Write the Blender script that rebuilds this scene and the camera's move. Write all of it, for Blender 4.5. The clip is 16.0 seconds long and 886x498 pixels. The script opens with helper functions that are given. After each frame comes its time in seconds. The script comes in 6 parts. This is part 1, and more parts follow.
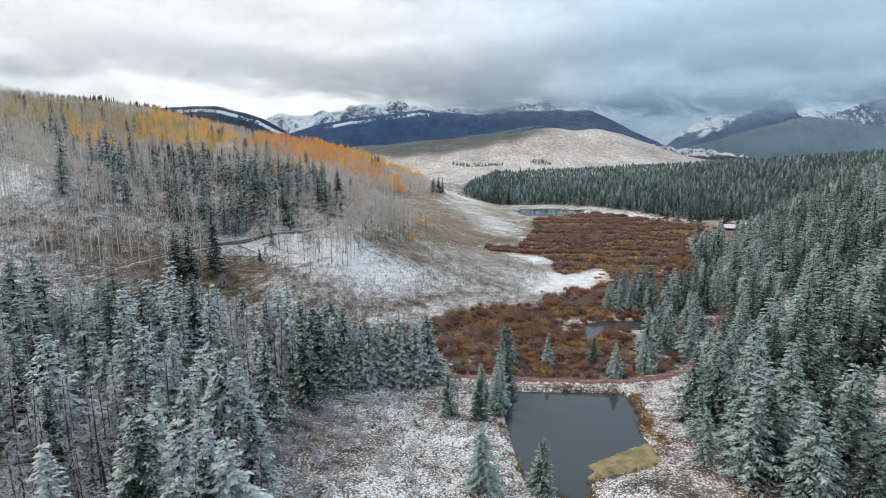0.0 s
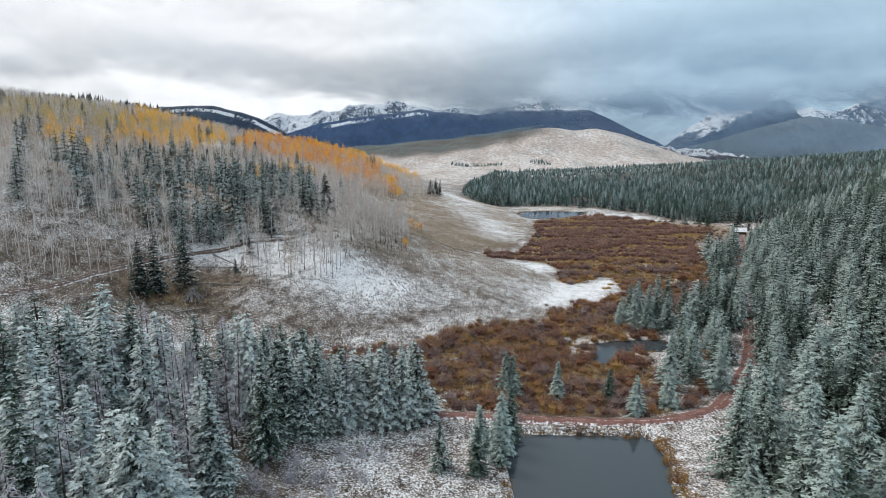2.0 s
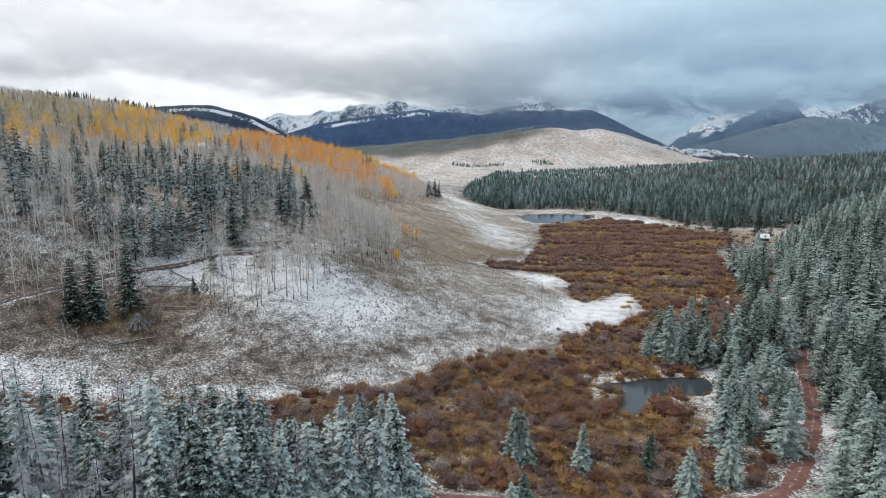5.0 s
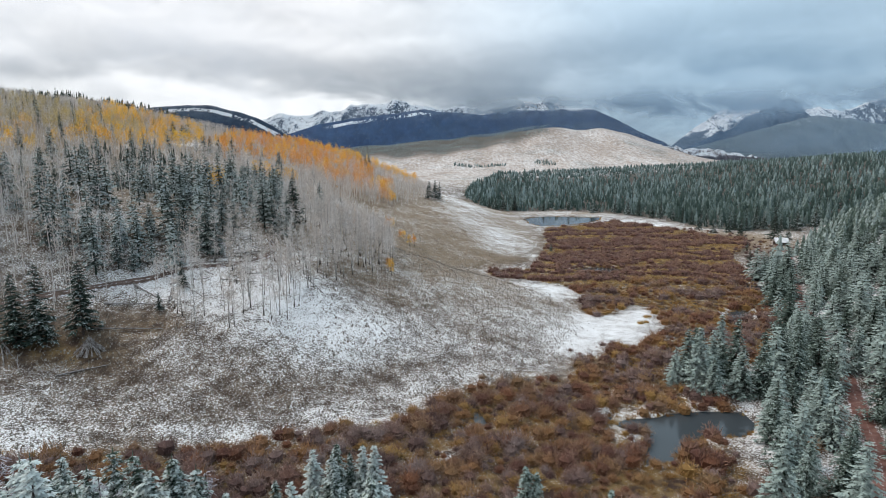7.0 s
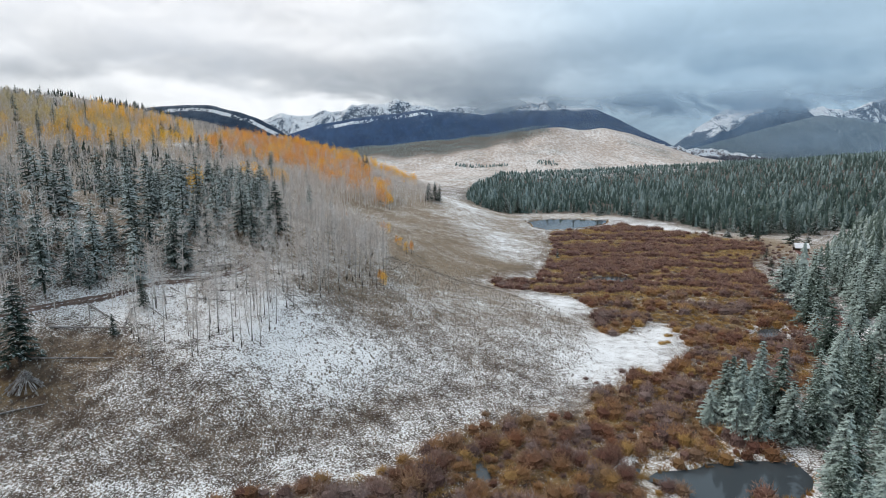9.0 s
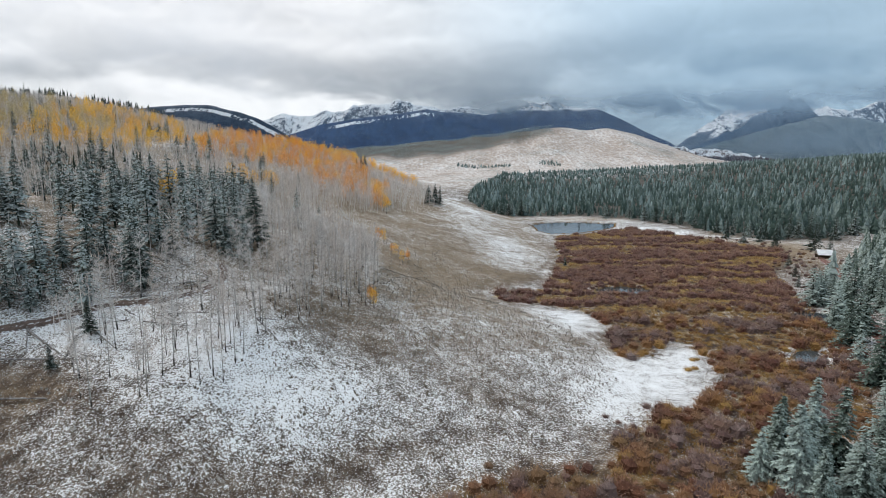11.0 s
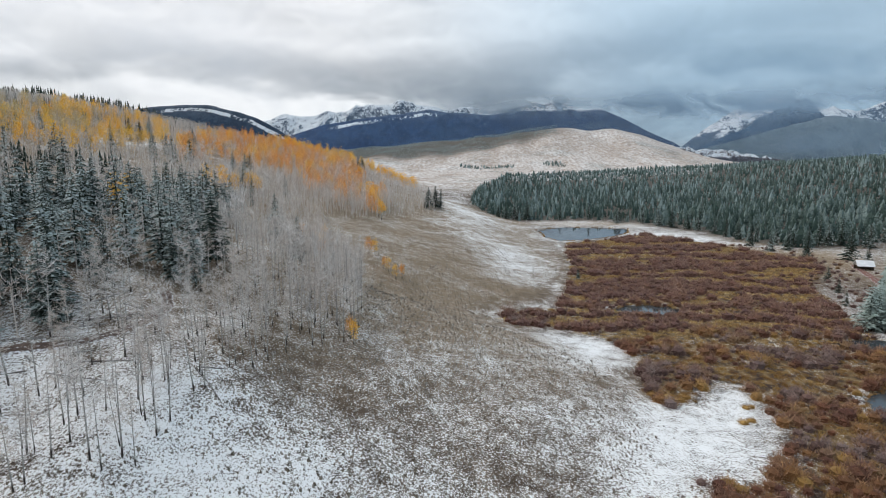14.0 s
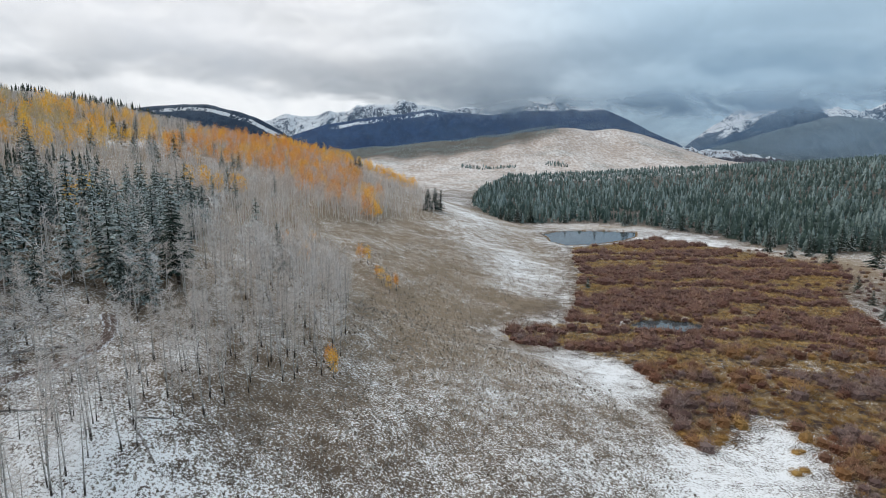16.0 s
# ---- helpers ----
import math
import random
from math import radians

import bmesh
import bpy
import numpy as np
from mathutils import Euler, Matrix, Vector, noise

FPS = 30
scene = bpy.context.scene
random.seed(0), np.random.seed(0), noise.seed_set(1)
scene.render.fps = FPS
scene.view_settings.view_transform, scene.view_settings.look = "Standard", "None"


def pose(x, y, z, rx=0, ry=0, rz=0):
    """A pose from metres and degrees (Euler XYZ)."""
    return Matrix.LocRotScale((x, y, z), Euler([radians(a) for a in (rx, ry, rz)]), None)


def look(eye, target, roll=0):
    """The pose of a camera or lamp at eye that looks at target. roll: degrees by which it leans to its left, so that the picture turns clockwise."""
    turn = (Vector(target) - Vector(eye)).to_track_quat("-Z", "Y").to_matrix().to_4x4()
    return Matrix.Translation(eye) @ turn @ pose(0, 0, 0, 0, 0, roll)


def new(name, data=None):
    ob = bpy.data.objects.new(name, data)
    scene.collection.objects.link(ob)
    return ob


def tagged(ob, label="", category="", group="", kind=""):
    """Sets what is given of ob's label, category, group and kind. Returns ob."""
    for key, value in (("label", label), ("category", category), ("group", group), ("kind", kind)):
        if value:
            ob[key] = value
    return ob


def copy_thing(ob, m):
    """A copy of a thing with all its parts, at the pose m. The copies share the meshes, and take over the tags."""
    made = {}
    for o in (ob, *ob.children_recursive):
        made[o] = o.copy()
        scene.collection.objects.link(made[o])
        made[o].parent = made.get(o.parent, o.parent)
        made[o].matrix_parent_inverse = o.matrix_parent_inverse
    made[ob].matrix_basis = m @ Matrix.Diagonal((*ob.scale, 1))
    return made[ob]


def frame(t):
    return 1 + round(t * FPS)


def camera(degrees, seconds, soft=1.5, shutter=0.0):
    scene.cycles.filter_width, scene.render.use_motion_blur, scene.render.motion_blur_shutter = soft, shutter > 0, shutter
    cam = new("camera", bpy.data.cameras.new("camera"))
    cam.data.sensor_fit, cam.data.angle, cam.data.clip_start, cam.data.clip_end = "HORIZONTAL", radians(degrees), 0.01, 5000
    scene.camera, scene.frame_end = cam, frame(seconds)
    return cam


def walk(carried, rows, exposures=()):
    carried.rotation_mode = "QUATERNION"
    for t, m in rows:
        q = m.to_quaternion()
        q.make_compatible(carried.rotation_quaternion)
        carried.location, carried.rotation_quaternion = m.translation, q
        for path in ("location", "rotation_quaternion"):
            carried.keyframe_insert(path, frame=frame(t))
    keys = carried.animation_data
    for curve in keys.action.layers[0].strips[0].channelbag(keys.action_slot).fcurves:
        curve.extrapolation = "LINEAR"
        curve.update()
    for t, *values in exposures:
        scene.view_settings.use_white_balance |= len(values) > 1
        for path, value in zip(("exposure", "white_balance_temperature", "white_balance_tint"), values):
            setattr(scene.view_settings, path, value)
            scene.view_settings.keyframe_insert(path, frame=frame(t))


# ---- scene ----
cam = camera(76.0, 16.0, 0.65)
METRES, EYE, TILT, LEAN, TURN = 150.0, 54.0, -9.6, 0.0, 0.0
ROWS = [
    (0.0, 0.0, 0.0, 0.0, 0.0, 0.0, -0.0),
    (0.5, 0.0027, 0.0318, 0.0055, -0.04, 0.0, 0.02),
    (1.0, 0.0048, 0.0635, 0.0111, -0.06, 0.01, -0.0),
    (1.5, 0.007, 0.0951, 0.0165, -0.07, -0.0, -0.03),
    (2.0, 0.009, 0.1267, 0.0218, -0.1, -0.0, 0.01),
    (2.5, 0.0114, 0.1582, 0.0274, -0.1, -0.01, 0.03),
    (3.0, 0.0136, 0.1896, 0.0326, -0.07, -0.01, 0.02),
    (3.5, 0.0159, 0.2205, 0.0377, -0.04, -0.0, 0.02),
    (4.0, 0.0177, 0.2516, 0.0423, -0.03, 0.01, -0.01),
    (6.5, 0.0275, 0.4035, 0.0667, 0.2, 0.03, 0.02),
    (7.0, 0.0292, 0.4343, 0.072, 0.25, 0.04, 0.04),
    (7.5, 0.0307, 0.4652, 0.0774, 0.28, 0.05, 0.04),
    (8.0, 0.0318, 0.496, 0.0829, 0.32, 0.05, 0.03),
    (8.5, 0.0332, 0.527, 0.0885, 0.36, 0.05, 0.04),
    (9.0, 0.0347, 0.5582, 0.0941, 0.4, 0.05, 0.03),
    (11.5, 0.0432, 0.7123, 0.1218, 0.68, 0.09, 0.0),
    (12.0, 0.0446, 0.7429, 0.127, 0.75, 0.1, 0.01),
    (12.5, 0.0457, 0.7732, 0.1322, 0.79, 0.11, -0.01),
    (13.0, 0.0469, 0.8033, 0.1374, 0.83, 0.11, -0.03),
    (13.5, 0.0479, 0.8336, 0.1424, 0.87, 0.12, -0.06),
    (14.0, 0.0489, 0.8639, 0.1473, 0.9, 0.14, -0.06),
    (14.5, 0.0498, 0.8941, 0.1521, 0.93, 0.14, -0.1),
    (15.0, 0.0509, 0.9241, 0.157, 0.96, 0.15, -0.11),
    (15.5, 0.0523, 0.9542, 0.1618, 1.01, 0.14, -0.12),
    (16.0, 0.0535, 0.9844, 0.1668, 1.05, 0.15, -0.14),
]
walk(cam, [(t, pose(0, 0, EYE, TILT, LEAN, TURN) @ pose(METRES * x, METRES * y, METRES * z, 90 + pitch, roll, yaw)) for t, x, y, z, yaw, pitch, roll in ROWS],
     exposures=((0.0, 0.03), (8.0, 0.0), (16.0, -0.13)))

# ---- world, sun ----
def mathn(tree, op, a, b=None, clamp=False):
    n = tree.nodes.new("ShaderNodeMath")
    n.operation, n.use_clamp = op, clamp
    for i, v in enumerate((a, b)):
        if v is None:
            continue
        if isinstance(v, (int, float)):
            n.inputs[i].default_value = v
        else:
            tree.links.new(v, n.inputs[i])
    return n.outputs[0]


def mixn(tree, fac, a, b, blend="MIX"):
    n = tree.nodes.new("ShaderNodeMix")
    n.data_type, n.blend_type = "RGBA", blend
    for sock, v in ((n.inputs["Factor"], fac), (n.inputs[6], a), (n.inputs[7], b)):
        if isinstance(v, tuple):
            sock.default_value = (*v, 1) if len(v) == 3 else v
        elif isinstance(v, (int, float)):
            sock.default_value = v
        else:
            tree.links.new(v, sock)
    return n.outputs[2]


def rangen(tree, v, a, b, c=0.0, d=1.0, smooth=True):
    n = tree.nodes.new("ShaderNodeMapRange")
    n.interpolation_type = "SMOOTHSTEP" if smooth else "LINEAR"
    tree.links.new(v, n.inputs["Value"])
    for k, val in (("From Min", a), ("From Max", b), ("To Min", c), ("To Max", d)):
        n.inputs[k].default_value = val
    return n.outputs[0]


def noisen(tree, vec, scale, detail=4.0, rough=0.55, warp=0.0, out=0):
    n = tree.nodes.new("ShaderNodeTexNoise")
    if vec is not None:
        tree.links.new(vec, n.inputs["Vector"])
    n.inputs["Scale"].default_value, n.inputs["Detail"].default_value = scale, detail
    n.inputs["Roughness"].default_value, n.inputs["Distortion"].default_value = rough, warp
    return n.outputs[out]


def mapn(tree, vec, loc=(0, 0, 0), scale=(1, 1, 1), rot=(0, 0, 0)):
    n = tree.nodes.new("ShaderNodeMapping")
    tree.links.new(vec, n.inputs["Vector"])
    n.inputs["Location"].default_value, n.inputs["Scale"].default_value, n.inputs["Rotation"].default_value = loc, scale, rot
    return n.outputs[0]


SUN_UP, SUN_ROUND = radians(48), radians(-60)
world = bpy.data.worlds.new("overcast_sky")
scene.world = world
world.use_nodes = True
wt = world.node_tree
wt.nodes.clear()
sky = wt.nodes.new("ShaderNodeTexSky")
sky.sky_type, sky.sun_disc = "NISHITA", False
sky.sun_elevation, sky.sun_rotation, sky.altitude = SUN_UP, SUN_ROUND, 2600
way = wt.nodes.new("ShaderNodeTexCoord").outputs["Generated"]
parts = wt.nodes.new("ShaderNodeSeparateXYZ")
wt.links.new(way, parts.inputs[0])
dx, dy, dz = parts.outputs
# billowing cloud, flattened towards the horizon
flat = mapn(wt, way, (0.31, 0.0, 0.12), (1.0, 1.0, 3.1))
big = noisen(wt, flat, 2.3, 5, 0.5, 0.35)
fine = noisen(wt, mapn(wt, way, (3.0, 1.0, 2.0), (1.0, 1.0, 2.6)), 6.0, 7, 0.55, 0.5)
cover = mathn(wt, "ADD", mathn(wt, "MULTIPLY", big, 0.52), mathn(wt, "MULTIPLY", fine, 0.48))
# a grey belt of cloud across the head of the valley: its height, depth and weight go with the bearing
ramp_sky = wt.nodes.new("ShaderNodeValToRGB")
wt.links.new(mathn(wt, "DIVIDE", mathn(wt, "ADD", dx, 0.65), 1.3), ramp_sky.inputs[0])
stops = [(0.04, (0.168, 0.040, 0.30)), (0.22, (0.142, 0.044, 0.60)), (0.40, (0.120, 0.046, 0.95)), (0.58, (0.116, 0.064, 1.0)), (0.75, (0.150, 0.060, 0.80)), (0.87, (0.155, 0.075, 0.72)), (0.97, (0.140, 0.090, 0.70))]
while len(ramp_sky.color_ramp.elements) < len(stops):
    ramp_sky.color_ramp.elements.new(0.5)
for e, (at, c) in zip(ramp_sky.color_ramp.elements, stops):
    e.position, e.color = at, (*c, 1)
belt_at = wt.nodes.new("ShaderNodeSeparateColor")
wt.links.new(ramp_sky.outputs[0], belt_at.inputs[0])
billow = mathn(wt, "ADD", mathn(wt, "MULTIPLY", mathn(wt, "SUBTRACT", big, 0.5), 0.13), mathn(wt, "MULTIPLY", mathn(wt, "SUBTRACT", fine, 0.5), 0.10))
off = mathn(wt, "SUBTRACT", mathn(wt, "ADD", dz, billow), belt_at.outputs[0])
off = mathn(wt, "DIVIDE", off, belt_at.outputs[1])
belt = mathn(wt, "MULTIPLY", mathn(wt, "MULTIPLY", mathn(wt, "MAXIMUM", rangen(wt, off, -1.1, -0.25), rangen(wt, dx, 0.0, 0.24, 0.0, 0.86)), rangen(wt, off, 0.0, 1.5, 1.0, 0.0)), belt_at.outputs[2])
dark = mathn(wt, "ADD", mathn(wt, "MULTIPLY", belt, 0.80), mathn(wt, "MULTIPLY", mathn(wt, "SUBTRACT", cover, 0.50), 1.7), True)
tone = mixn(wt, rangen(wt, dx, -0.25, 0.42), (1.01, 1.015, 1.02), (0.57, 0.75, 0.89))
shade = mixn(wt, rangen(wt, dx, -0.2, 0.5), (0.265, 0.290, 0.315), (0.135, 0.240, 0.35))
clouds = mixn(wt, dark, tone, shade)
below = rangen(wt, dz, -0.02, 0.04)
clouds = mixn(wt, below, (0.42, 0.46, 0.50), clouds)
blue = mixn(wt, 1.0, sky.outputs[0], (0.10, 0.10, 0.10), "MULTIPLY")
back = wt.nodes.new("ShaderNodeBackground")
wt.links.new(mixn(wt, 0.93, blue, clouds), back.inputs[0])
back.inputs[1].default_value = 1.10
wout = wt.nodes.new("ShaderNodeOutputWorld")
wt.links.new(back.outputs[0], wout.inputs[0])

sun = new("sun", bpy.data.lights.new("sun", "SUN"))
sun.data.energy, sun.data.angle, sun.data.color = 1.65, radians(22), (1.0, 0.945, 0.87)
sun.matrix_basis = look((0, 0, 300), Vector((0, 0, 300)) - Vector((math.sin(SUN_ROUND) * math.cos(SUN_UP), math.cos(SUN_ROUND) * math.cos(SUN_UP), math.sin(SUN_UP))))


# ---- materials ----
def matter(name, rough=0.85):
    m = bpy.data.materials.new(name)
    m.use_nodes = True
    t = m.node_tree
    t.nodes.clear()
    b = t.nodes.new("ShaderNodeBsdfPrincipled")
    b.inputs["Roughness"].default_value = rough
    b.inputs["Specular IOR Level"].default_value = 0.25
    o = t.nodes.new("ShaderNodeOutputMaterial")
    t.links.new(b.outputs[0], o.inputs[0])
    return m, t, b


def place(t):
    return t.nodes.new("ShaderNodeNewGeometry").outputs["Position"]


def attr(t, name, out=2):
    n = t.nodes.new("ShaderNodeAttribute")
    n.attribute_name = name
    return n.outputs[out]


def relief(t, b, height, strength, distance=0.1):
    n = t.nodes.new("ShaderNodeBump")
    n.inputs["Strength"].default_value, n.inputs["Distance"].default_value = strength, distance
    t.links.new(height, n.inputs["Height"])
    t.links.new(n.outputs[0], b.inputs["Normal"])


def set_colour(t, b, c):
    if isinstance(c, tuple):
        b.inputs["Base Color"].default_value = (*c, 1)
    else:
        t.links.new(c, b.inputs["Base Color"])


def needles(name, deep, tip, snow, frost, spread=0.12, soft=0.06):
    """Conifer foliage. deep, tip: colours, with the shade inside the crown painted into deep; snow: how much lies on
    it; frost: the colour of the rime.
    """
    m, t, b = matter(name, 0.8)
    p = place(t)
    vary = attr(t, "vary")
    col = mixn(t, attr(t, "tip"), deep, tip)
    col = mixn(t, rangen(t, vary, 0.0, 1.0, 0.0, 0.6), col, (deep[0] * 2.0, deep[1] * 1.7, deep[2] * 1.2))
    patch = noisen(t, p, 0.9, 2, 0.5)
    grain = noisen(t, p, 2.6, 3, 0.65)
    sep = t.nodes.new("ShaderNodeSeparateXYZ")
    t.links.new(t.nodes.new("ShaderNodeNewGeometry").outputs["Normal"], sep.inputs[0])
    lie = mathn(t, "ADD", mathn(t, "MULTIPLY", patch, 0.35), mathn(t, "MULTIPLY", grain, 0.65))
    lie = mathn(t, "ADD", lie, mathn(t, "MULTIPLY", mathn(t, "SUBTRACT", noisen(t, p, 0.022, 3, 0.6), 0.5), spread * 1.2))
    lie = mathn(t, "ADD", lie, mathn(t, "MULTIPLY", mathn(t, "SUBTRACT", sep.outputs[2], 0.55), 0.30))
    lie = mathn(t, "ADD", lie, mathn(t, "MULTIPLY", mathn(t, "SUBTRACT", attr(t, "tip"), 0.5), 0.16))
    lie = mathn(t, "ADD", lie, mathn(t, "MULTIPLY", mathn(t, "SUBTRACT", vary, 0.5), spread))
    white = rangen(t, lie, 0.73 - soft - snow, 0.73 + soft - snow)
    set_colour(t, b, mixn(t, white, col, frost))
    return m


def plain(name, colour, other, scale=3.0, rough=0.9, vary_to=None, foot=None):
    m, t, b = matter(name, rough)
    n = noisen(t, place(t), scale, 4, 0.6)
    col = mixn(t, rangen(t, n, 0.35, 0.68), colour, other)
    if vary_to:
        col = mixn(t, attr(t, "vary"), col, vary_to)
    if foot:
        col = mixn(t, attr(t, "tip"), col, foot)
    set_colour(t, b, col)
    return m


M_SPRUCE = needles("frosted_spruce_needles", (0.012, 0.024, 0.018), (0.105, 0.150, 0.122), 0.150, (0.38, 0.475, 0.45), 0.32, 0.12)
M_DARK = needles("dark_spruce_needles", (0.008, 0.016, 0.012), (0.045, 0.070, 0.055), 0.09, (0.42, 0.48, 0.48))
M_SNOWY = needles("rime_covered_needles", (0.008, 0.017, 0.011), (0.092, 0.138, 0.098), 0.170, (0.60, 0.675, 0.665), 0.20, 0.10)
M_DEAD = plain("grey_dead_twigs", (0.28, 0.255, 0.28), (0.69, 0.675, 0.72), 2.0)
# Distance haze is painted in: M_FAR tips bluer, M_DEEP paler.
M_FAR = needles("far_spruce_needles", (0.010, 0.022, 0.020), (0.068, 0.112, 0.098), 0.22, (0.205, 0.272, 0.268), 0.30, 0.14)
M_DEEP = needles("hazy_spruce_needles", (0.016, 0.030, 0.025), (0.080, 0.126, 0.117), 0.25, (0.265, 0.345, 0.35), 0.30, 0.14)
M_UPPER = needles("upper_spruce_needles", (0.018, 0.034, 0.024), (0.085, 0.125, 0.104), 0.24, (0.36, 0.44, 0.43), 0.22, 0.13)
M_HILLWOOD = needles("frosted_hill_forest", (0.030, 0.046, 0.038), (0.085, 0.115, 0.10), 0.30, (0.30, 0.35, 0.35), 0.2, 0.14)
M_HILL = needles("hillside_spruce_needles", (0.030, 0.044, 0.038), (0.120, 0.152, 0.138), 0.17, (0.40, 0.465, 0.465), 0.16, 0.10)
M_BARK = plain("conifer_bark", (0.045, 0.036, 0.030), (0.12, 0.10, 0.09), 6.0)
M_ASPEN = plain("aspen_bark", (0.24, 0.23, 0.215), (0.52, 0.51, 0.495), 3.5, foot=(0.045, 0.038, 0.034))
M_TWIG = plain("bare_aspen_twigs", (0.48, 0.455, 0.44), (0.80, 0.775, 0.765), 0.12, vary_to=(0.56, 0.485, 0.43))
M_GOLD = plain("golden_aspen_leaves", (0.88, 0.50, 0.05), (0.92, 0.64, 0.10), 0.7, 0.6, vary_to=(0.88, 0.46, 0.06))
M_FADING = plain("fading_aspen_leaves", (0.55, 0.41, 0.15), (0.70, 0.53, 0.19), 0.7, 0.7, vary_to=(0.50, 0.43, 0.30))
M_ORANGE = plain("orange_aspen_leaves", (0.88, 0.37, 0.05), (0.90, 0.50, 0.09), 0.7, 0.6, vary_to=(0.70, 0.32, 0.11))


def make_willow(name, choices, pale=0.50):
    """Shrub stems whose hue goes from shrub to shrub through the choices, painted paler at lit tips and dark for inner
    shade.
    """
    m, t, b = matter(name, 0.9)
    pick = mathn(t, "FRACT", mathn(t, "ADD", attr(t, "vary"), t.nodes.new("ShaderNodeObjectInfo").outputs["Random"]))
    ramp_ = t.nodes.new("ShaderNodeValToRGB")
    t.links.new(pick, ramp_.inputs[0])
    ramp_.color_ramp.interpolation = "LINEAR"
    els = ramp_.color_ramp.elements
    while len(els) < len(choices):
        els.new(0.5)
    for e, (at, c) in zip(els, choices):
        e.position, e.color = at, (*c, 1)
    n = noisen(t, place(t), 1.4, 3, 0.6)
    # wood darkens low tip values to paint shade inside the shrub.
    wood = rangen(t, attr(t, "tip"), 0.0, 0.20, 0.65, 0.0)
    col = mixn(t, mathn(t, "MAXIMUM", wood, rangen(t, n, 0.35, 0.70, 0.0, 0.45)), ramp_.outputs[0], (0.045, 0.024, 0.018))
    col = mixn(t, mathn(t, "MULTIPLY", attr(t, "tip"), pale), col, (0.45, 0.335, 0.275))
    set_colour(t, b, col)
    return m


M_WILLOW = make_willow("red_willow_stems", [(0.0, (0.33, 0.130, 0.056)), (0.20, (0.14, 0.054, 0.040)), (0.38, (0.44, 0.225, 0.075)), (0.55, (0.26, 0.135, 0.090)), (0.70, (0.56, 0.34, 0.090)), (0.82, (0.39, 0.200, 0.080)), (0.92, (0.17, 0.068, 0.050))], 0.44)
M_PLUM = make_willow("plum_willow_stems", [(0.0, (0.28, 0.195, 0.185)), (0.3, (0.135, 0.076, 0.074)), (0.55, (0.36, 0.285, 0.28)), (0.75, (0.26, 0.120, 0.085)), (0.88, (0.36, 0.225, 0.100)), (1.0, (0.26, 0.165, 0.160))], 0.50)
M_ROWS = make_willow("dark_willow_rows", [(0.0, (0.265, 0.120, 0.086)), (0.3, (0.155, 0.078, 0.076)), (0.55, (0.34, 0.175, 0.105)), (0.8, (0.235, 0.138, 0.138)), (1.0, (0.265, 0.130, 0.098))], 0.58)
M_OCHRE = plain("ochre_sedge", (0.28, 0.165, 0.055), (0.50, 0.34, 0.12), 0.4, vary_to=(0.24, 0.12, 0.045))
M_STRAW = plain("tan_sedge", (0.36, 0.245, 0.095), (0.60, 0.45, 0.20), 0.3, vary_to=(0.34, 0.20, 0.08))
M_SAGE = plain("snow_dusted_sagebrush", (0.062, 0.048, 0.036), (0.22, 0.18, 0.135), 2.2, vary_to=(0.40, 0.375, 0.345))
M_ROCK = plain("snow_flecked_rock", (0.16, 0.14, 0.13), (0.62, 0.64, 0.67), 1.6)
M_ROOF = plain("snow_covered_roof", (0.66, 0.69, 0.73), (0.78, 0.80, 0.83), 0.6)
M_PLANK = plain("dark_shed_boards", (0.05, 0.038, 0.030), (0.12, 0.09, 0.07), 2.0)
M_MAT = plain("yellow_green_sedge_mat", (0.17, 0.145, 0.075), (0.31, 0.26, 0.14), 0.45)
M_PIPE = plain("rusted_culvert_steel", (0.05, 0.04, 0.035), (0.14, 0.10, 0.08), 4.0, 0.6)
M_TIMBER = plain("weathered_log", (0.13, 0.11, 0.10), (0.40, 0.39, 0.39), 1.5)


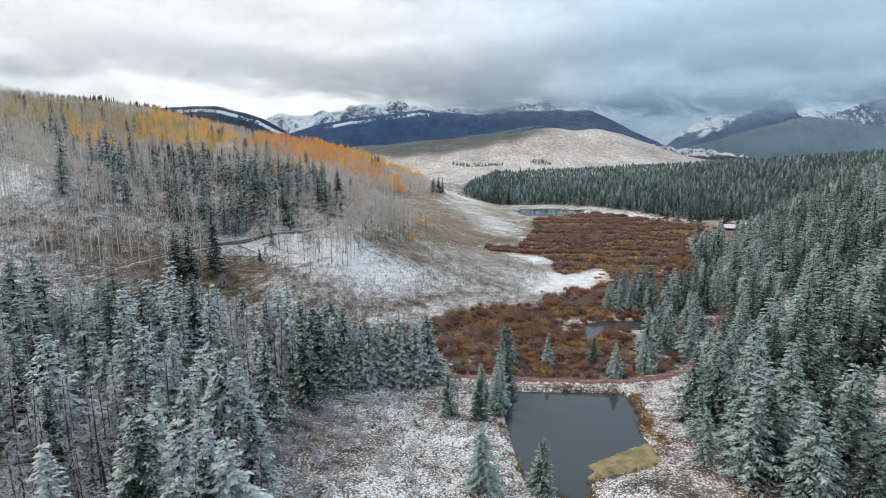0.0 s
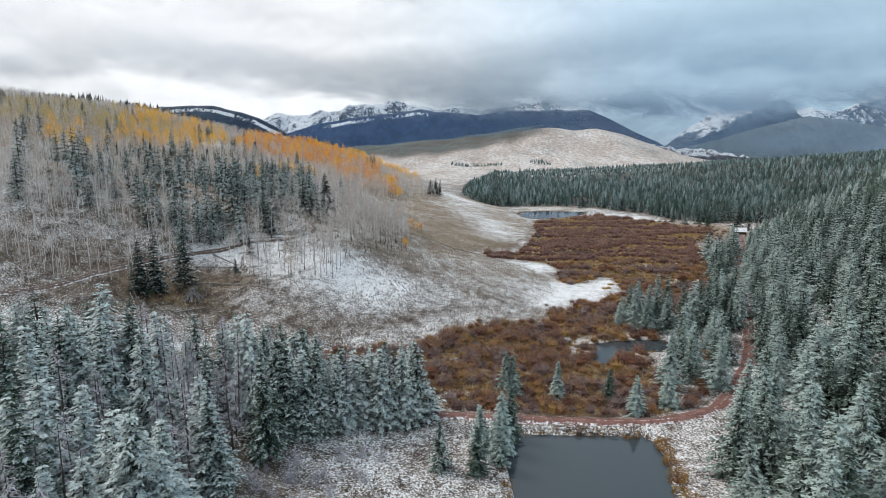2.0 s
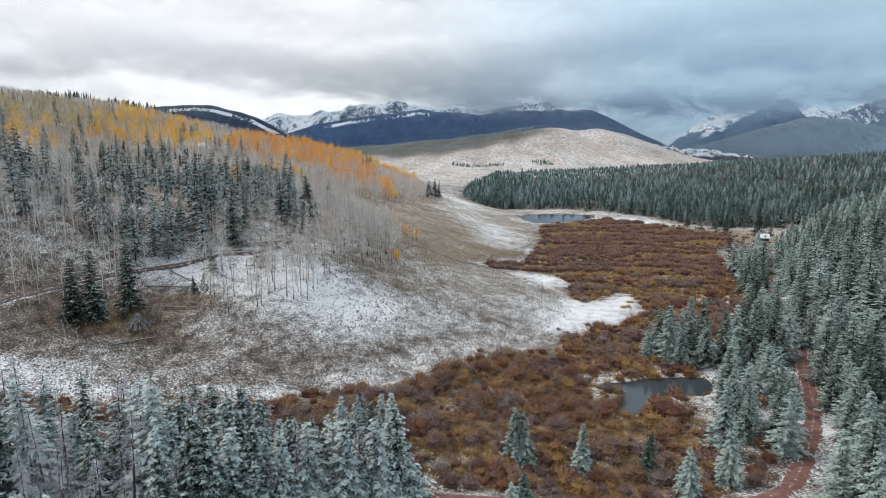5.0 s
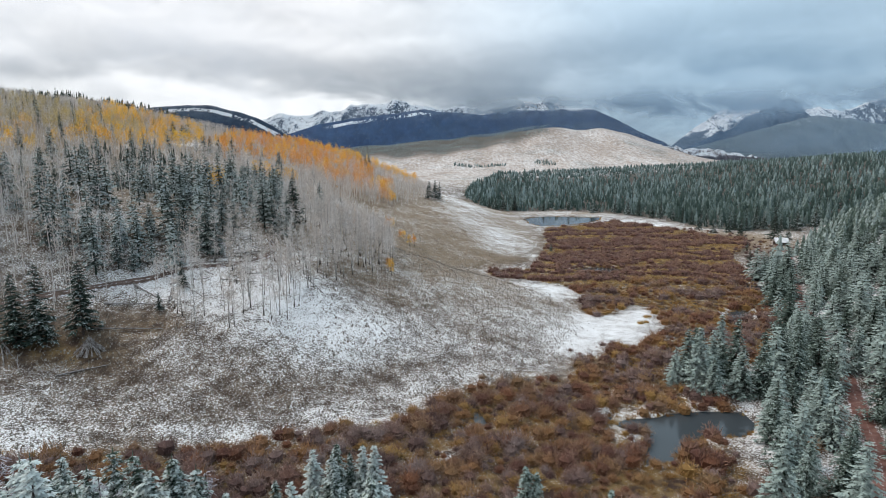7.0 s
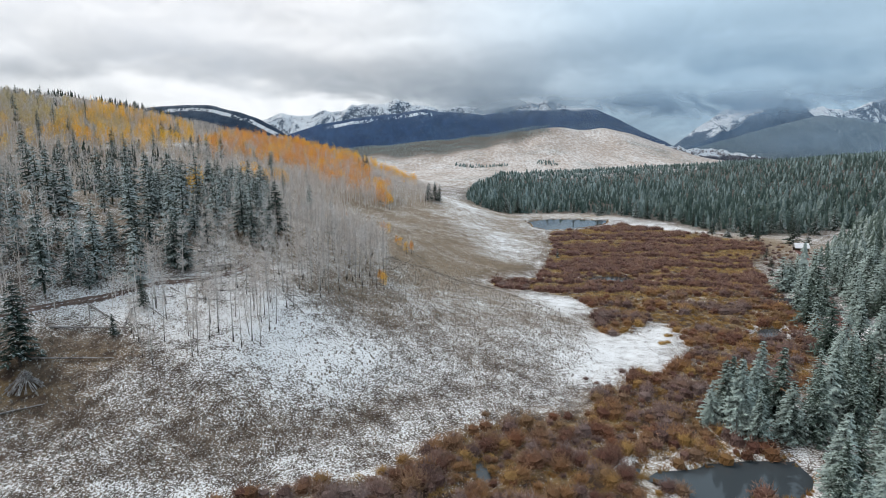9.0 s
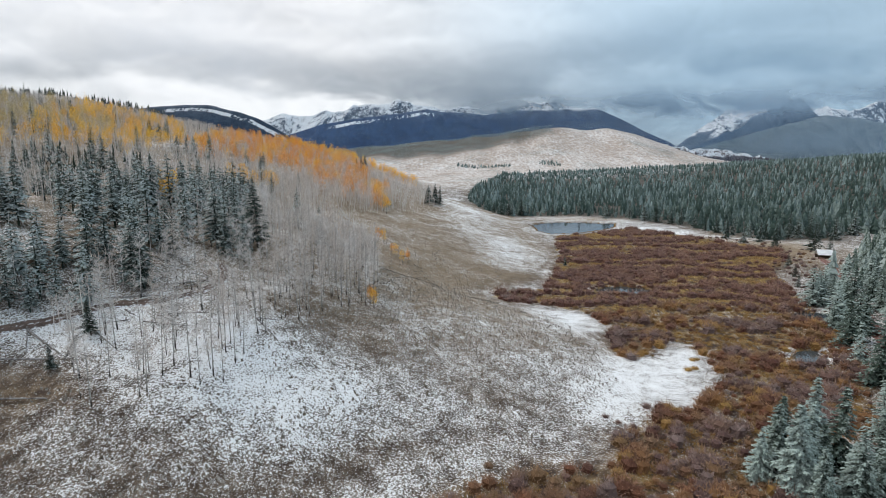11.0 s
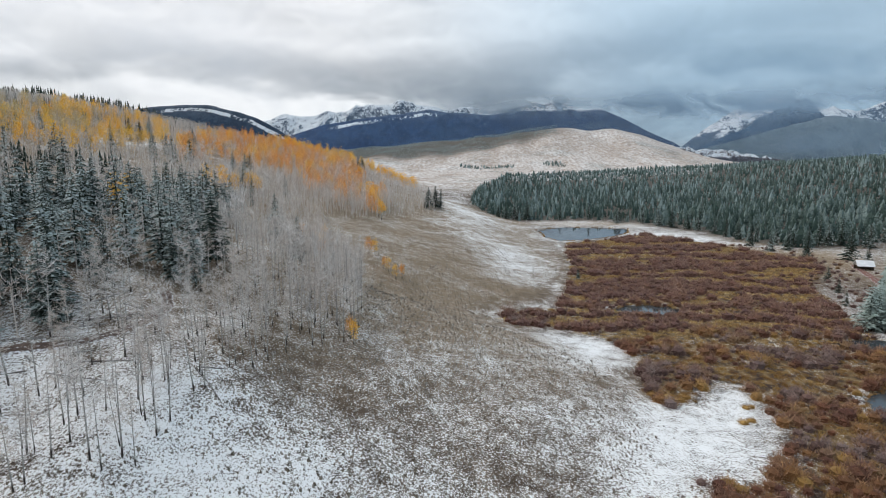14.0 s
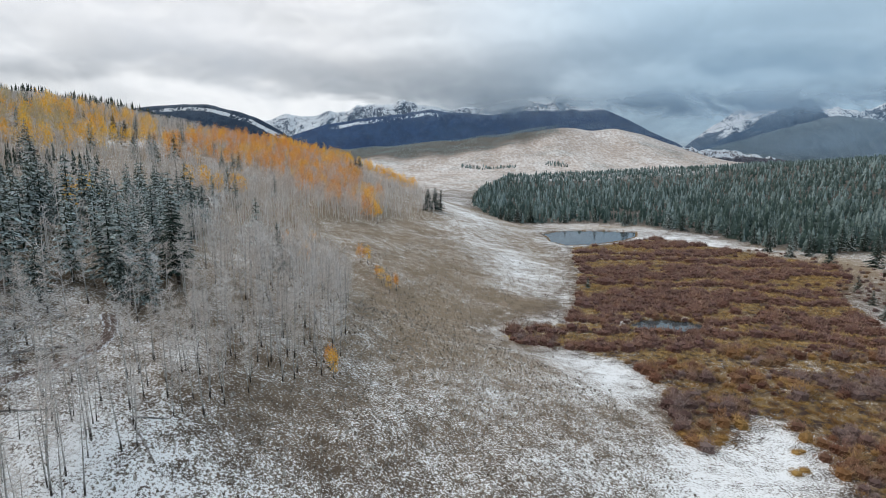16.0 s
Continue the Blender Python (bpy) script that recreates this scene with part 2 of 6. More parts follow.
def make_ground():
    m, t, b = matter("valley_ground", 0.92)
    p = place(t)
    snow, bog, wood, tan, remote = (attr(t, k) for k in ("snow", "bog", "wood", "tan", "remote"))
    vast = noisen(t, p, 0.006, 6, 0.62, 0.5)
    wide = noisen(t, p, 0.05, 5, 0.6, 0.4)
    mid = noisen(t, p, 0.30, 4, 0.6, 0.3)
    tuft = noisen(t, p, 2.8, 3, 0.65)
    grit = noisen(t, p, 8.5, 2, 0.65)
    soil = mixn(t, rangen(t, mid, 0.3, 0.7), (0.080, 0.056, 0.041), (0.24, 0.185, 0.142))
    soil = mixn(t, rangen(t, grit, 0.4, 0.7), soil, (0.026, 0.020, 0.016))
    straw = mixn(t, rangen(t, tuft, 0.3, 0.7), (0.25, 0.185, 0.118), (0.43, 0.335, 0.235))
    col = mixn(t, mathn(t, "MULTIPLY", tan, rangen(t, wide, 0.25, 0.6, 0.75, 1.0)), soil, straw)
    col = mixn(t, remote, col, mixn(t, rangen(t, wide, 0.3, 0.7), (0.29, 0.235, 0.205), (0.44, 0.37, 0.32)))
    col = mixn(t, mathn(t, "MULTIPLY", remote, rangen(t, vast, 0.52, 0.66, 0.0, 0.65)), col, (0.20, 0.195, 0.175))
    marsh = mixn(t, rangen(t, mid, 0.35, 0.65), (0.040, 0.022, 0.016), (0.20, 0.130, 0.055))
    col = mixn(t, bog, col, marsh)
    litter = mixn(t, rangen(t, tuft, 0.35, 0.65), (0.040, 0.038, 0.032), (0.11, 0.095, 0.080))
    col = mixn(t, wood, col, litter)
    n = mathn(t, "ADD", mathn(t, "MULTIPLY", tuft, 0.62), mathn(t, "MULTIPLY", grit, 0.38))
    n = mathn(t, "ADD", n, mathn(t, "MULTIPLY", mathn(t, "SUBTRACT", mid, 0.5), 0.24))
    n = mathn(t, "ADD", n, mathn(t, "MULTIPLY", mathn(t, "SUBTRACT", wide, 0.5), 0.20))
    n = mathn(t, "ADD", n, mathn(t, "MULTIPLY", mathn(t, "SUBTRACT", vast, 0.5), 0.15))
    need = mathn(t, "SUBTRACT", 0.70, mathn(t, "MULTIPLY", snow, 0.40))
    # on the far hills the cover changes in larger patches, drawn out down the slope
    slope = mapn(t, p, (0, 0, 0), (1, 0.28, 1))
    patches = mathn(t, "ADD", mathn(t, "MULTIPLY", noisen(t, slope, 0.012, 5, 0.6, 0.6), 0.30), mathn(t, "MULTIPLY", noisen(t, slope, 0.11, 4, 0.75), 0.70))
    n = mathn(t, "ADD", mathn(t, "MULTIPLY", n, mathn(t, "SUBTRACT", 1.0, remote)), mathn(t, "MULTIPLY", patches, remote))
    more = mathn(t, "SUBTRACT", n, need)
    thin = rangen(t, more, -0.16, 0.20, 0.0, 0.8)
    white = mathn(t, "ADD", mathn(t, "MULTIPLY", rangen(t, more, -0.05, 0.055), mathn(t, "SUBTRACT", 1.0, remote)), mathn(t, "MULTIPLY", thin, remote))
    set_colour(t, b, mixn(t, white, col, (0.84, 0.85, 0.87)))
    relief(t, b, mathn(t, "ADD", tuft, mathn(t, "MULTIPLY", grit, 0.5)), 0.6, 0.4)
    return m


M_GROUND = make_ground()


def make_water():
    m, t, b = matter("dark_pond_water", 0.04)
    b.inputs["Specular IOR Level"].default_value = 0.5
    b.inputs["IOR"].default_value = 1.33
    set_colour(t, b, (0.050, 0.060, 0.068))
    relief(t, b, noisen(t, place(t), 1.2, 3, 0.5), 0.03, 0.05)
    return m


M_WATER = make_water()


def make_dirt(name, low, high, bare):
    m, t, b = matter(name, 0.95)
    p = place(t)
    col = mixn(t, rangen(t, noisen(t, p, 0.5, 5, 0.65), 0.3, 0.7), low, high)
    white = rangen(t, mathn(t, "ADD", mathn(t, "MULTIPLY", noisen(t, p, 1.6, 5, 0.7), 0.8), mathn(t, "MULTIPLY", attr(t, "rim"), 0.26)), bare, bare + 0.09)
    set_colour(t, b, mixn(t, white, col, (0.72, 0.74, 0.78)))
    relief(t, b, noisen(t, p, 3.0, 4, 0.7), 0.5, 0.1)
    return m


M_DIRT = make_dirt("red_dirt_road", (0.12, 0.056, 0.046), (0.23, 0.125, 0.105), 0.60)
M_RUTS = make_dirt("snowy_trail_mud", (0.075, 0.054, 0.046), (0.16, 0.115, 0.097), 0.565)


def make_mountain(name, forest, rock, line, spread, size=1.0, snowy=0.5, bench=None):
    """Forest below, bare rock above the height named line, and snow on the gentler ground up there.
    bench: (drop under the crest, depth, west, east) of a snow-filled shelf, in metres."""
    m, t, b = matter(name, 0.95)
    geo = t.nodes.new("ShaderNodeNewGeometry")
    p = geo.outputs["Position"]
    sep = t.nodes.new("ShaderNodeSeparateXYZ")
    t.links.new(geo.outputs["Normal"], sep.inputs[0])
    high = attr(t, "rise")
    n1 = noisen(t, p, 0.004 * size, 6, 0.6, 0.5)
    n2 = noisen(t, mapn(t, p, (0, 0, 0), (1, 0.5, 0.8)), 0.016 * size, 6, 0.72, 0.4)
    n3 = noisen(t, mapn(t, p, (0, 0, 0), (1, 0.5, 0.7)), 0.055 * size, 4, 0.75)
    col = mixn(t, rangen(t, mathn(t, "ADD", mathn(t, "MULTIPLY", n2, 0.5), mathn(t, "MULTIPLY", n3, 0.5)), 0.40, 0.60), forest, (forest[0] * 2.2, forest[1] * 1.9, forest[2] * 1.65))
    edge = mathn(t, "ADD", high, mathn(t, "MULTIPLY", mathn(t, "SUBTRACT", n1, 0.5), spread))
    bare = rangen(t, edge, line, line + 0.07)
    col = mixn(t, bare, col, rock)
    lie = mathn(t, "ADD", mathn(t, "MULTIPLY", n2, 0.55), mathn(t, "MULTIPLY", n3, 0.55))
    lie = mathn(t, "ADD", lie, mathn(t, "MULTIPLY", mathn(t, "SUBTRACT", sep.outputs[2], 0.6), 0.35))
    white = mathn(t, "MULTIPLY", bare, rangen(t, lie, 0.80 - 0.5 * snowy, 0.88 - 0.5 * snowy))
    dust = mathn(t, "MULTIPLY", rangen(t, lie, 0.45, 0.75), rangen(t, edge, line - 0.25, line, 0.0, 0.10))
    white = mathn(t, "MAXIMUM", white, dust)
    if bench:
        at = t.nodes.new("ShaderNodeSeparateXYZ")
        t.links.new(p, at.inputs[0])
        down = mathn(t, "ADD", attr(t, "drop"), mathn(t, "MULTIPLY", mathn(t, "SUBTRACT", n2, 0.5), bench[1] * 1.3))
        shelf = mathn(t, "MULTIPLY", rangen(t, down, bench[0] * 0.75, bench[0]), rangen(t, down, bench[0] + bench[1] * 0.7, bench[0] + bench[1], 1.0, 0.0))
        side_ = mathn(t, "MULTIPLY", rangen(t, at.outputs[0], bench[2], bench[2] + 120), rangen(t, at.outputs[0], bench[3] - 60, bench[3], 1.0, 0.0))
        white = mathn(t, "MAXIMUM", white, mathn(t, "MULTIPLY", mathn(t, "MULTIPLY", shelf, side_), rangen(t, mathn(t, "ADD", mathn(t, "MULTIPLY", n1, 0.5), mathn(t, "MULTIPLY", n3, 0.5)), 0.49, 0.55)))
    set_colour(t, b, mixn(t, white, col, (0.68, 0.72, 0.77)))
    relief(t, b, mathn(t, "ADD", n2, n3), 0.8, 14.0)
    return m


# Range to bluff: forest and rock painted blue to carry distance haze.
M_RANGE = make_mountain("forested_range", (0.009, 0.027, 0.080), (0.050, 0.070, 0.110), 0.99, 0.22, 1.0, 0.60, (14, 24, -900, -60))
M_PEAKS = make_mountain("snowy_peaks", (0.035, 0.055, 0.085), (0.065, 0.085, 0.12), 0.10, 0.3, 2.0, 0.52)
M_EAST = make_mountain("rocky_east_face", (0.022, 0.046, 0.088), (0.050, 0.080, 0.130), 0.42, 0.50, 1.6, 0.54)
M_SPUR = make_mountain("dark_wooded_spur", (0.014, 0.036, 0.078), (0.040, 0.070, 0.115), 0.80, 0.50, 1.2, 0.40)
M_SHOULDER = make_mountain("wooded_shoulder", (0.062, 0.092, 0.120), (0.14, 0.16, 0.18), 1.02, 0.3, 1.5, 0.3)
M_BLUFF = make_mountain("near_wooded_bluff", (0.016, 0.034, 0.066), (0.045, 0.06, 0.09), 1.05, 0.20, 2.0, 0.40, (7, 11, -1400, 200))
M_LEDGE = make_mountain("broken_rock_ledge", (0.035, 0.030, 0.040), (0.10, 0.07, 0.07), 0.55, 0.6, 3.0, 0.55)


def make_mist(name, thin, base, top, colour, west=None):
    """Thin sheet for cloud and for painted haze: part see-through, thicker above the height base and full at top."""
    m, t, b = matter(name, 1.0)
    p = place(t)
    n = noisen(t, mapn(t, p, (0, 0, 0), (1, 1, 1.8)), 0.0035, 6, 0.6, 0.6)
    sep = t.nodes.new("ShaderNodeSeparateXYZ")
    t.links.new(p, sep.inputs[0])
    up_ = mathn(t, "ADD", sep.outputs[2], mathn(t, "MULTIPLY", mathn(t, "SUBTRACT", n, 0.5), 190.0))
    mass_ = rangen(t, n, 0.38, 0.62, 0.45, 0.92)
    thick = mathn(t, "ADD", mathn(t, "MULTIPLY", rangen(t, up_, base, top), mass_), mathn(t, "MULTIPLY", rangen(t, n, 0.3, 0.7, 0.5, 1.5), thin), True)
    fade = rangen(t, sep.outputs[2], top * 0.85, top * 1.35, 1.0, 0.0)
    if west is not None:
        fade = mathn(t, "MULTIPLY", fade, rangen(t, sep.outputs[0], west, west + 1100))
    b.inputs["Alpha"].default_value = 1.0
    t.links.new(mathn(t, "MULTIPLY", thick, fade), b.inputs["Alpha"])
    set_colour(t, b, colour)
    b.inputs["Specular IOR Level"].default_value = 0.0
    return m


# Blue-tinted sheets paint distance haze; the second also holds the summit cloud.
M_HAZE = make_mist("painted_haze_sheet", 0.12, 900, 1200, (0.32, 0.50, 0.72))
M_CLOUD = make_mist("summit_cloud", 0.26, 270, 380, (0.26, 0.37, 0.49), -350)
# ---- lie of the land ----
def knots(v, pts, soft=12.0):
    """A smooth line through (v, value) knots."""
    px, py = [p[0] for p in pts], [p[1] for p in pts]
    return sum(w * np.interp(v + o * soft, px, py) for o, w in ((-1, 0.17), (-0.5, 0.22), (0, 0.22), (0.5, 0.22), (1, 0.17)))


def ramp(d, s):
    """0 below, d above, with a soft bend of the size s."""
    return s * np.logaddexp(0, d / s)


def bump(x, y, cx, cy, rx, ry, h, turn=0.0):
    c, s = math.cos(math.radians(turn)), math.sin(math.radians(turn))
    u, v = (x - cx) * c + (y - cy) * s, (y - cy) * c - (x - cx) * s
    return h * np.exp(-(u / rx) ** 2 - (v / ry) ** 2)


def wave(x, y, size, seed=0):
    """Cheap rolling noise, about -1 to 1."""
    r = np.random.RandomState(seed)
    out = 0.0
    for k in range(7):
        a, f, p = r.uniform(0, 6.283), r.uniform(0.6, 1.9) * 6.283 / size, r.uniform(0, 6.283)
        out = out + np.sin((x * math.cos(a) + y * math.sin(a)) * f + p)
    return out / 3.2


def inside(x, y, poly):
    """Signed distance to a closed outline: positive inside."""
    x, y = np.asarray(x, float), np.asarray(y, float)
    best = np.full(np.broadcast(x, y).shape, 1e9)
    odd = np.zeros(best.shape, bool)
    n = len(poly)
    for i in range(n):
        (ax, ay), (bx, by) = poly[i], poly[(i + 1) % n]
        dx, dy = bx - ax, by - ay
        t = np.clip(((x - ax) * dx + (y - ay) * dy) / (dx * dx + dy * dy + 1e-9), 0, 1)
        best = np.minimum(best, np.hypot(x - ax - t * dx, y - ay - t * dy))
        if ay != by:
            odd ^= ((ay > y) != (by > y)) & (x < (bx - ax) * (y - ay) / (by - ay) + ax)
    return np.where(odd, best, -best)


def along(x, y, line):
    """Distance to an open line."""
    best = np.full(np.broadcast(x, y).shape, 1e9)
    for (ax, ay), (bx, by) in zip(line, line[1:]):
        dx, dy = bx - ax, by - ay
        t = np.clip(((x - ax) * dx + (y - ay) * dy) / (dx * dx + dy * dy), 0, 1)
        best = np.minimum(best, np.hypot(x - ax - t * dx, y - ay - t * dy))
    return best


LEFT_TOE = [(-400, 60), (40, 16), (90, 10), (125, 2), (150, -45), (166, -37), (176, -18), (190, 8), (205, 36), (232, 52), (264, 52), (285, 46),
            (300, 24), (320, 22), (338, 42), (407, 65), (513, 74), (600, 62), (700, 34), (800, -10), (1000, -140), (1400, -520), (2500, -1500)]
RIGHT_TOE = [(-400, 75), (60, 60), (100, 54), (125, 62), (145, 76), (161, 86), (194, 101), (257, 124), (312, 158), (393, 212), (425, 245), (460, 330),
             (520, 560), (600, 1200), (900, 3000)]
ROAD = [(-56.2, 133), (-28.0, 128.4), (-7.4, 126.5), (10.5, 124.6), (22.7, 122.4), (34.0, 121), (45.2, 121.5), (55, 126), (67, 139.4), (79.5, 156.8), (96.5, 188.7), (110, 218), (130, 262), (154, 305), (177, 345), (190, 372), (197, 388), (207, 412)]
DAM = [(-18.6, 127.5), (-7.4, 126.5), (10.5, 124.6), (22.7, 122.4), (34.0, 121), (45.2, 121.5), (55, 126)]
POND = [(12, 113.6), (14.4, 118), (27, 118), (40.2, 116.4), (39.4, 108.5), (37.6, 100.5), (37.8, 94.5), (37.5, 89), (31, 86), (24.5, 85), (22.6, 80), (20, 77), (18, 79.5), (14.5, 82), (13, 86), (12, 97)]
CREEK = [(34, 179), (40, 174), (46, 175), (56, 177), (66, 178), (66, 170), (60, 166), (54, 167), (50, 164), (43, 157), (39, 158), (42, 164), (44, 169), (38, 172)]
FAR_POND = [(68, 541), (80, 556), (92, 562), (115, 561), (138, 553), (131, 530), (117, 512), (94, 495), (76, 490), (69, 505), (71, 522)]
POOL = [(63, 326), (70, 332), (78, 334), (86, 330), (91, 323), (80, 319), (71, 319)]
POOL_SIDE = [(116, 290), (124, 294), (136, 294), (137, 287), (128, 284), (119, 285)]
BROOK = [(96, 245), (99, 250.5), (104, 255.5), (109, 254.5), (105, 248), (98, 242.5)]
SLIT = [(10.2, 176.5), (11.8, 176.5), (12.6, 170), (10.2, 169)]
WATERS = [("pond", POND, 2.0), ("creek_pool", CREEK, 0.35), ("far_pond", FAR_POND, -0.8), ("marsh_pool", POOL, -0.4), ("side_pool", POOL_SIDE, -0.05), ("marsh_brook", BROOK, 0.22), ("marsh_slit", SLIT, 0.6)]
TRAIL = [(-122, 158), (-107, 174), (-103, 180), (-97, 191), (-88, 204), (-78, 213), (-66, 219), (-60, 220), (-54, 221.5), (-49, 227), (-47, 234), (-47.5, 240), (-53, 244)]


HILL_CREST = [(-3000, 30), (-1200, 60), (-800, 66), (-457, 81), (-234, 98), (45, 123), (323, 163), (440, 182), (505, 194), (560, 184), (630, 167), (770, 174), (881, 155), (1021, 109), (1160, 58), (1328, 15), (2000, 5)]


def land(x, y):
    """Height of the ground without its water beds."""
    x, y = np.asarray(x, float), np.asarray(y, float)
    d = knots(y, LEFT_TOE) - x
    left = 0.235 * ramp(d - 6, 7)
    left = 190 * np.tanh(left / 190)
    left = left + bump(x, y, -62, 300, 60, 55, 9) + bump(x, y, -118, 690, 90, 120, 12) + bump(x, y, -330, 560, 160, 150, 6) + bump(x, y, -390, 880, 230, 190, 34)
    left = left + bump(x, y, -88, 178, 42, 32, -4) + bump(x, y, -76, 207, 26, 20, -5.5) + bump(x, y, -34, 216, 22, 26, 3.0) + bump(x, y, -30, 95, 34, 36, -2.0)
    left = left + 2.2 * wave(x, y, 160, 3) * np.clip(d / 120, 0, 1) + 0.5 * wave(x, y, 38, 4) * np.clip(d / 40, 0, 1)
    e = x - knots(y, RIGHT_TOE)
    right = 0.47 * ramp(e - 4, 6)
    right = 78 * np.tanh(right / 78) * (1 + 0.06 * wave(x, y, 120, 5))
    far = 0.21 * ramp(x - 380, 60) * np.clip((y - 380) / 250, 0, 1)
    far = 80 * np.tanh(far / 80) * np.clip((2200 - y) / 1400, 0, 1)
    back = (y - 2850 - 0.12 * (x - 500)) / np.where(y < 2850 + 0.12 * (x - 500), 820.0, 700.0)
    hill = knots(x, HILL_CREST, 30) * np.clip(1 - np.abs(back), 0, 1) ** 1.35
    hill = hill * (1 + 0.10 * wave(x, y * 0.35, 260, 7) * np.clip(np.abs(back) * 3, 0, 1)) + 3.0 * wave(x, y, 210, 8) * np.clip((y - 1000) / 600, 0, 1)
    floor = 1.2 + 1.5 * np.clip((132 - y) / 14, 0, 1) - 1.6 * np.clip((y - 150) / 250, 0, 1) + 0.12 * wave(x, y, 26, 9)
    z = floor + left + right + far + hill
    z = z + 0.8 * np.exp(-(along(x, y, DAM) / 3.2) ** 4) * np.clip((y - 112) / 12 + 0.25, 0.25, 1)
    return z


def ground_z(x, y):
    z = land(x, y)
    for _, poly, level in WATERS:
        s = inside(x, y, poly)
        w = np.clip((s + 1.6) / 2.2, 0, 1)
        w = w * w * (3 - 2 * w)
        z = z * (1 - w) + (level - 0.9 * np.clip(s, -0.3, 1.5)) * w
    return z

# ---- building helpers ----
def mesh_of(name, verts, faces, mat, smooth=False, **attrs):
    """A mesh from arrays of points and faces (all of one length), with float attributes on its points."""
    verts, faces = np.asarray(verts, np.float32), np.asarray(faces, np.int32)
    me = bpy.data.meshes.new(name)
    k = faces.shape[1]
    me.vertices.add(len(verts))
    me.vertices.foreach_set("co", verts.ravel())
    me.loops.add(faces.size)
    me.loops.foreach_set("vertex_index", faces.ravel())
    me.polygons.add(len(faces))
    me.polygons.foreach_set("loop_start", np.arange(0, faces.size, k, dtype=np.int32))
    me.polygons.foreach_set("use_smooth", np.full(len(faces), smooth, bool))
    for key, val in attrs.items():
        me.attributes.new(key, "FLOAT", "POINT").data.foreach_set("value", np.broadcast_to(np.asarray(val, np.float32), (len(verts),)).copy())
    me.update(calc_edges=True)
    me.materials.append(mat)
    return me


def grid_faces(nx, ny):
    i = np.arange(nx * ny).reshape(ny, nx)
    return np.stack([i[:-1, :-1], i[:-1, 1:], i[1:, 1:], i[1:, :-1]], -1).reshape(-1, 4)


def graded(lo, hi, step, far_lo, far_hi, grow=1.10):
    mid = np.arange(lo, hi + step, step)
    out, s, v = [], step, mid[-1]
    while v < far_hi:
        s *= grow
        v += s
        out.append(v)
    pre, s, v = [], step, lo
    while v > far_lo:
        s *= grow
        v -= s
        pre.append(v)
    return np.array(pre[::-1] + list(mid) + out)


FAR_WOOD = [(38, 640), (50, 604), (62, 596), (78, 604), (110, 612), (146, 600), (180, 548), (194, 490), (212, 462), (245, 470), (300, 486), (460, 520), (1600, 560), (1700, 900), (1500, 1400), (900, 1650), (620, 1750), (420, 1850), (150, 1620), (66, 1150), (34, 860), (28, 740)]
BOG = [(-95, 140), (-72, 150), (-49, 160), (-37, 162), (-20, 169), (-6, 172), (6, 186), (22, 193), (35, 194), (39, 206), (45, 210), (50, 218), (54, 215), (62, 221), (72, 233), (75, 250), (72, 260), (66, 257),
       (61, 249), (54, 245), (50, 251), (56, 272), (53, 292), (40, 301), (26, 302), (22, 308), (26, 316),
       (44, 325), (54, 355), (66, 407), (70, 440), (78, 480), (112, 498), (140, 522), (170, 470), (196, 425), (182, 395), (160, 372), (140, 318), (128, 282), (119, 252),
       (106, 233), (88, 205), (70, 200), (66, 184), (56, 160), (54, 142), (47, 127), (34, 126), (20, 127.5), (0, 131), (-10, 136), (-50, 140)]
CLEAR_SNOW = [(22, 300), (38, 299), (51, 290), (54, 272), (48, 251), (54, 243), (62, 247), (67, 255), (73, 258), (74, 250), (71, 234), (61, 222), (54, 217), (49, 220), (43, 211), (38, 208), (35, 210),
              (45, 230), (47, 250), (42, 267), (28, 287), (19, 300), (20, 316), (24, 312)]


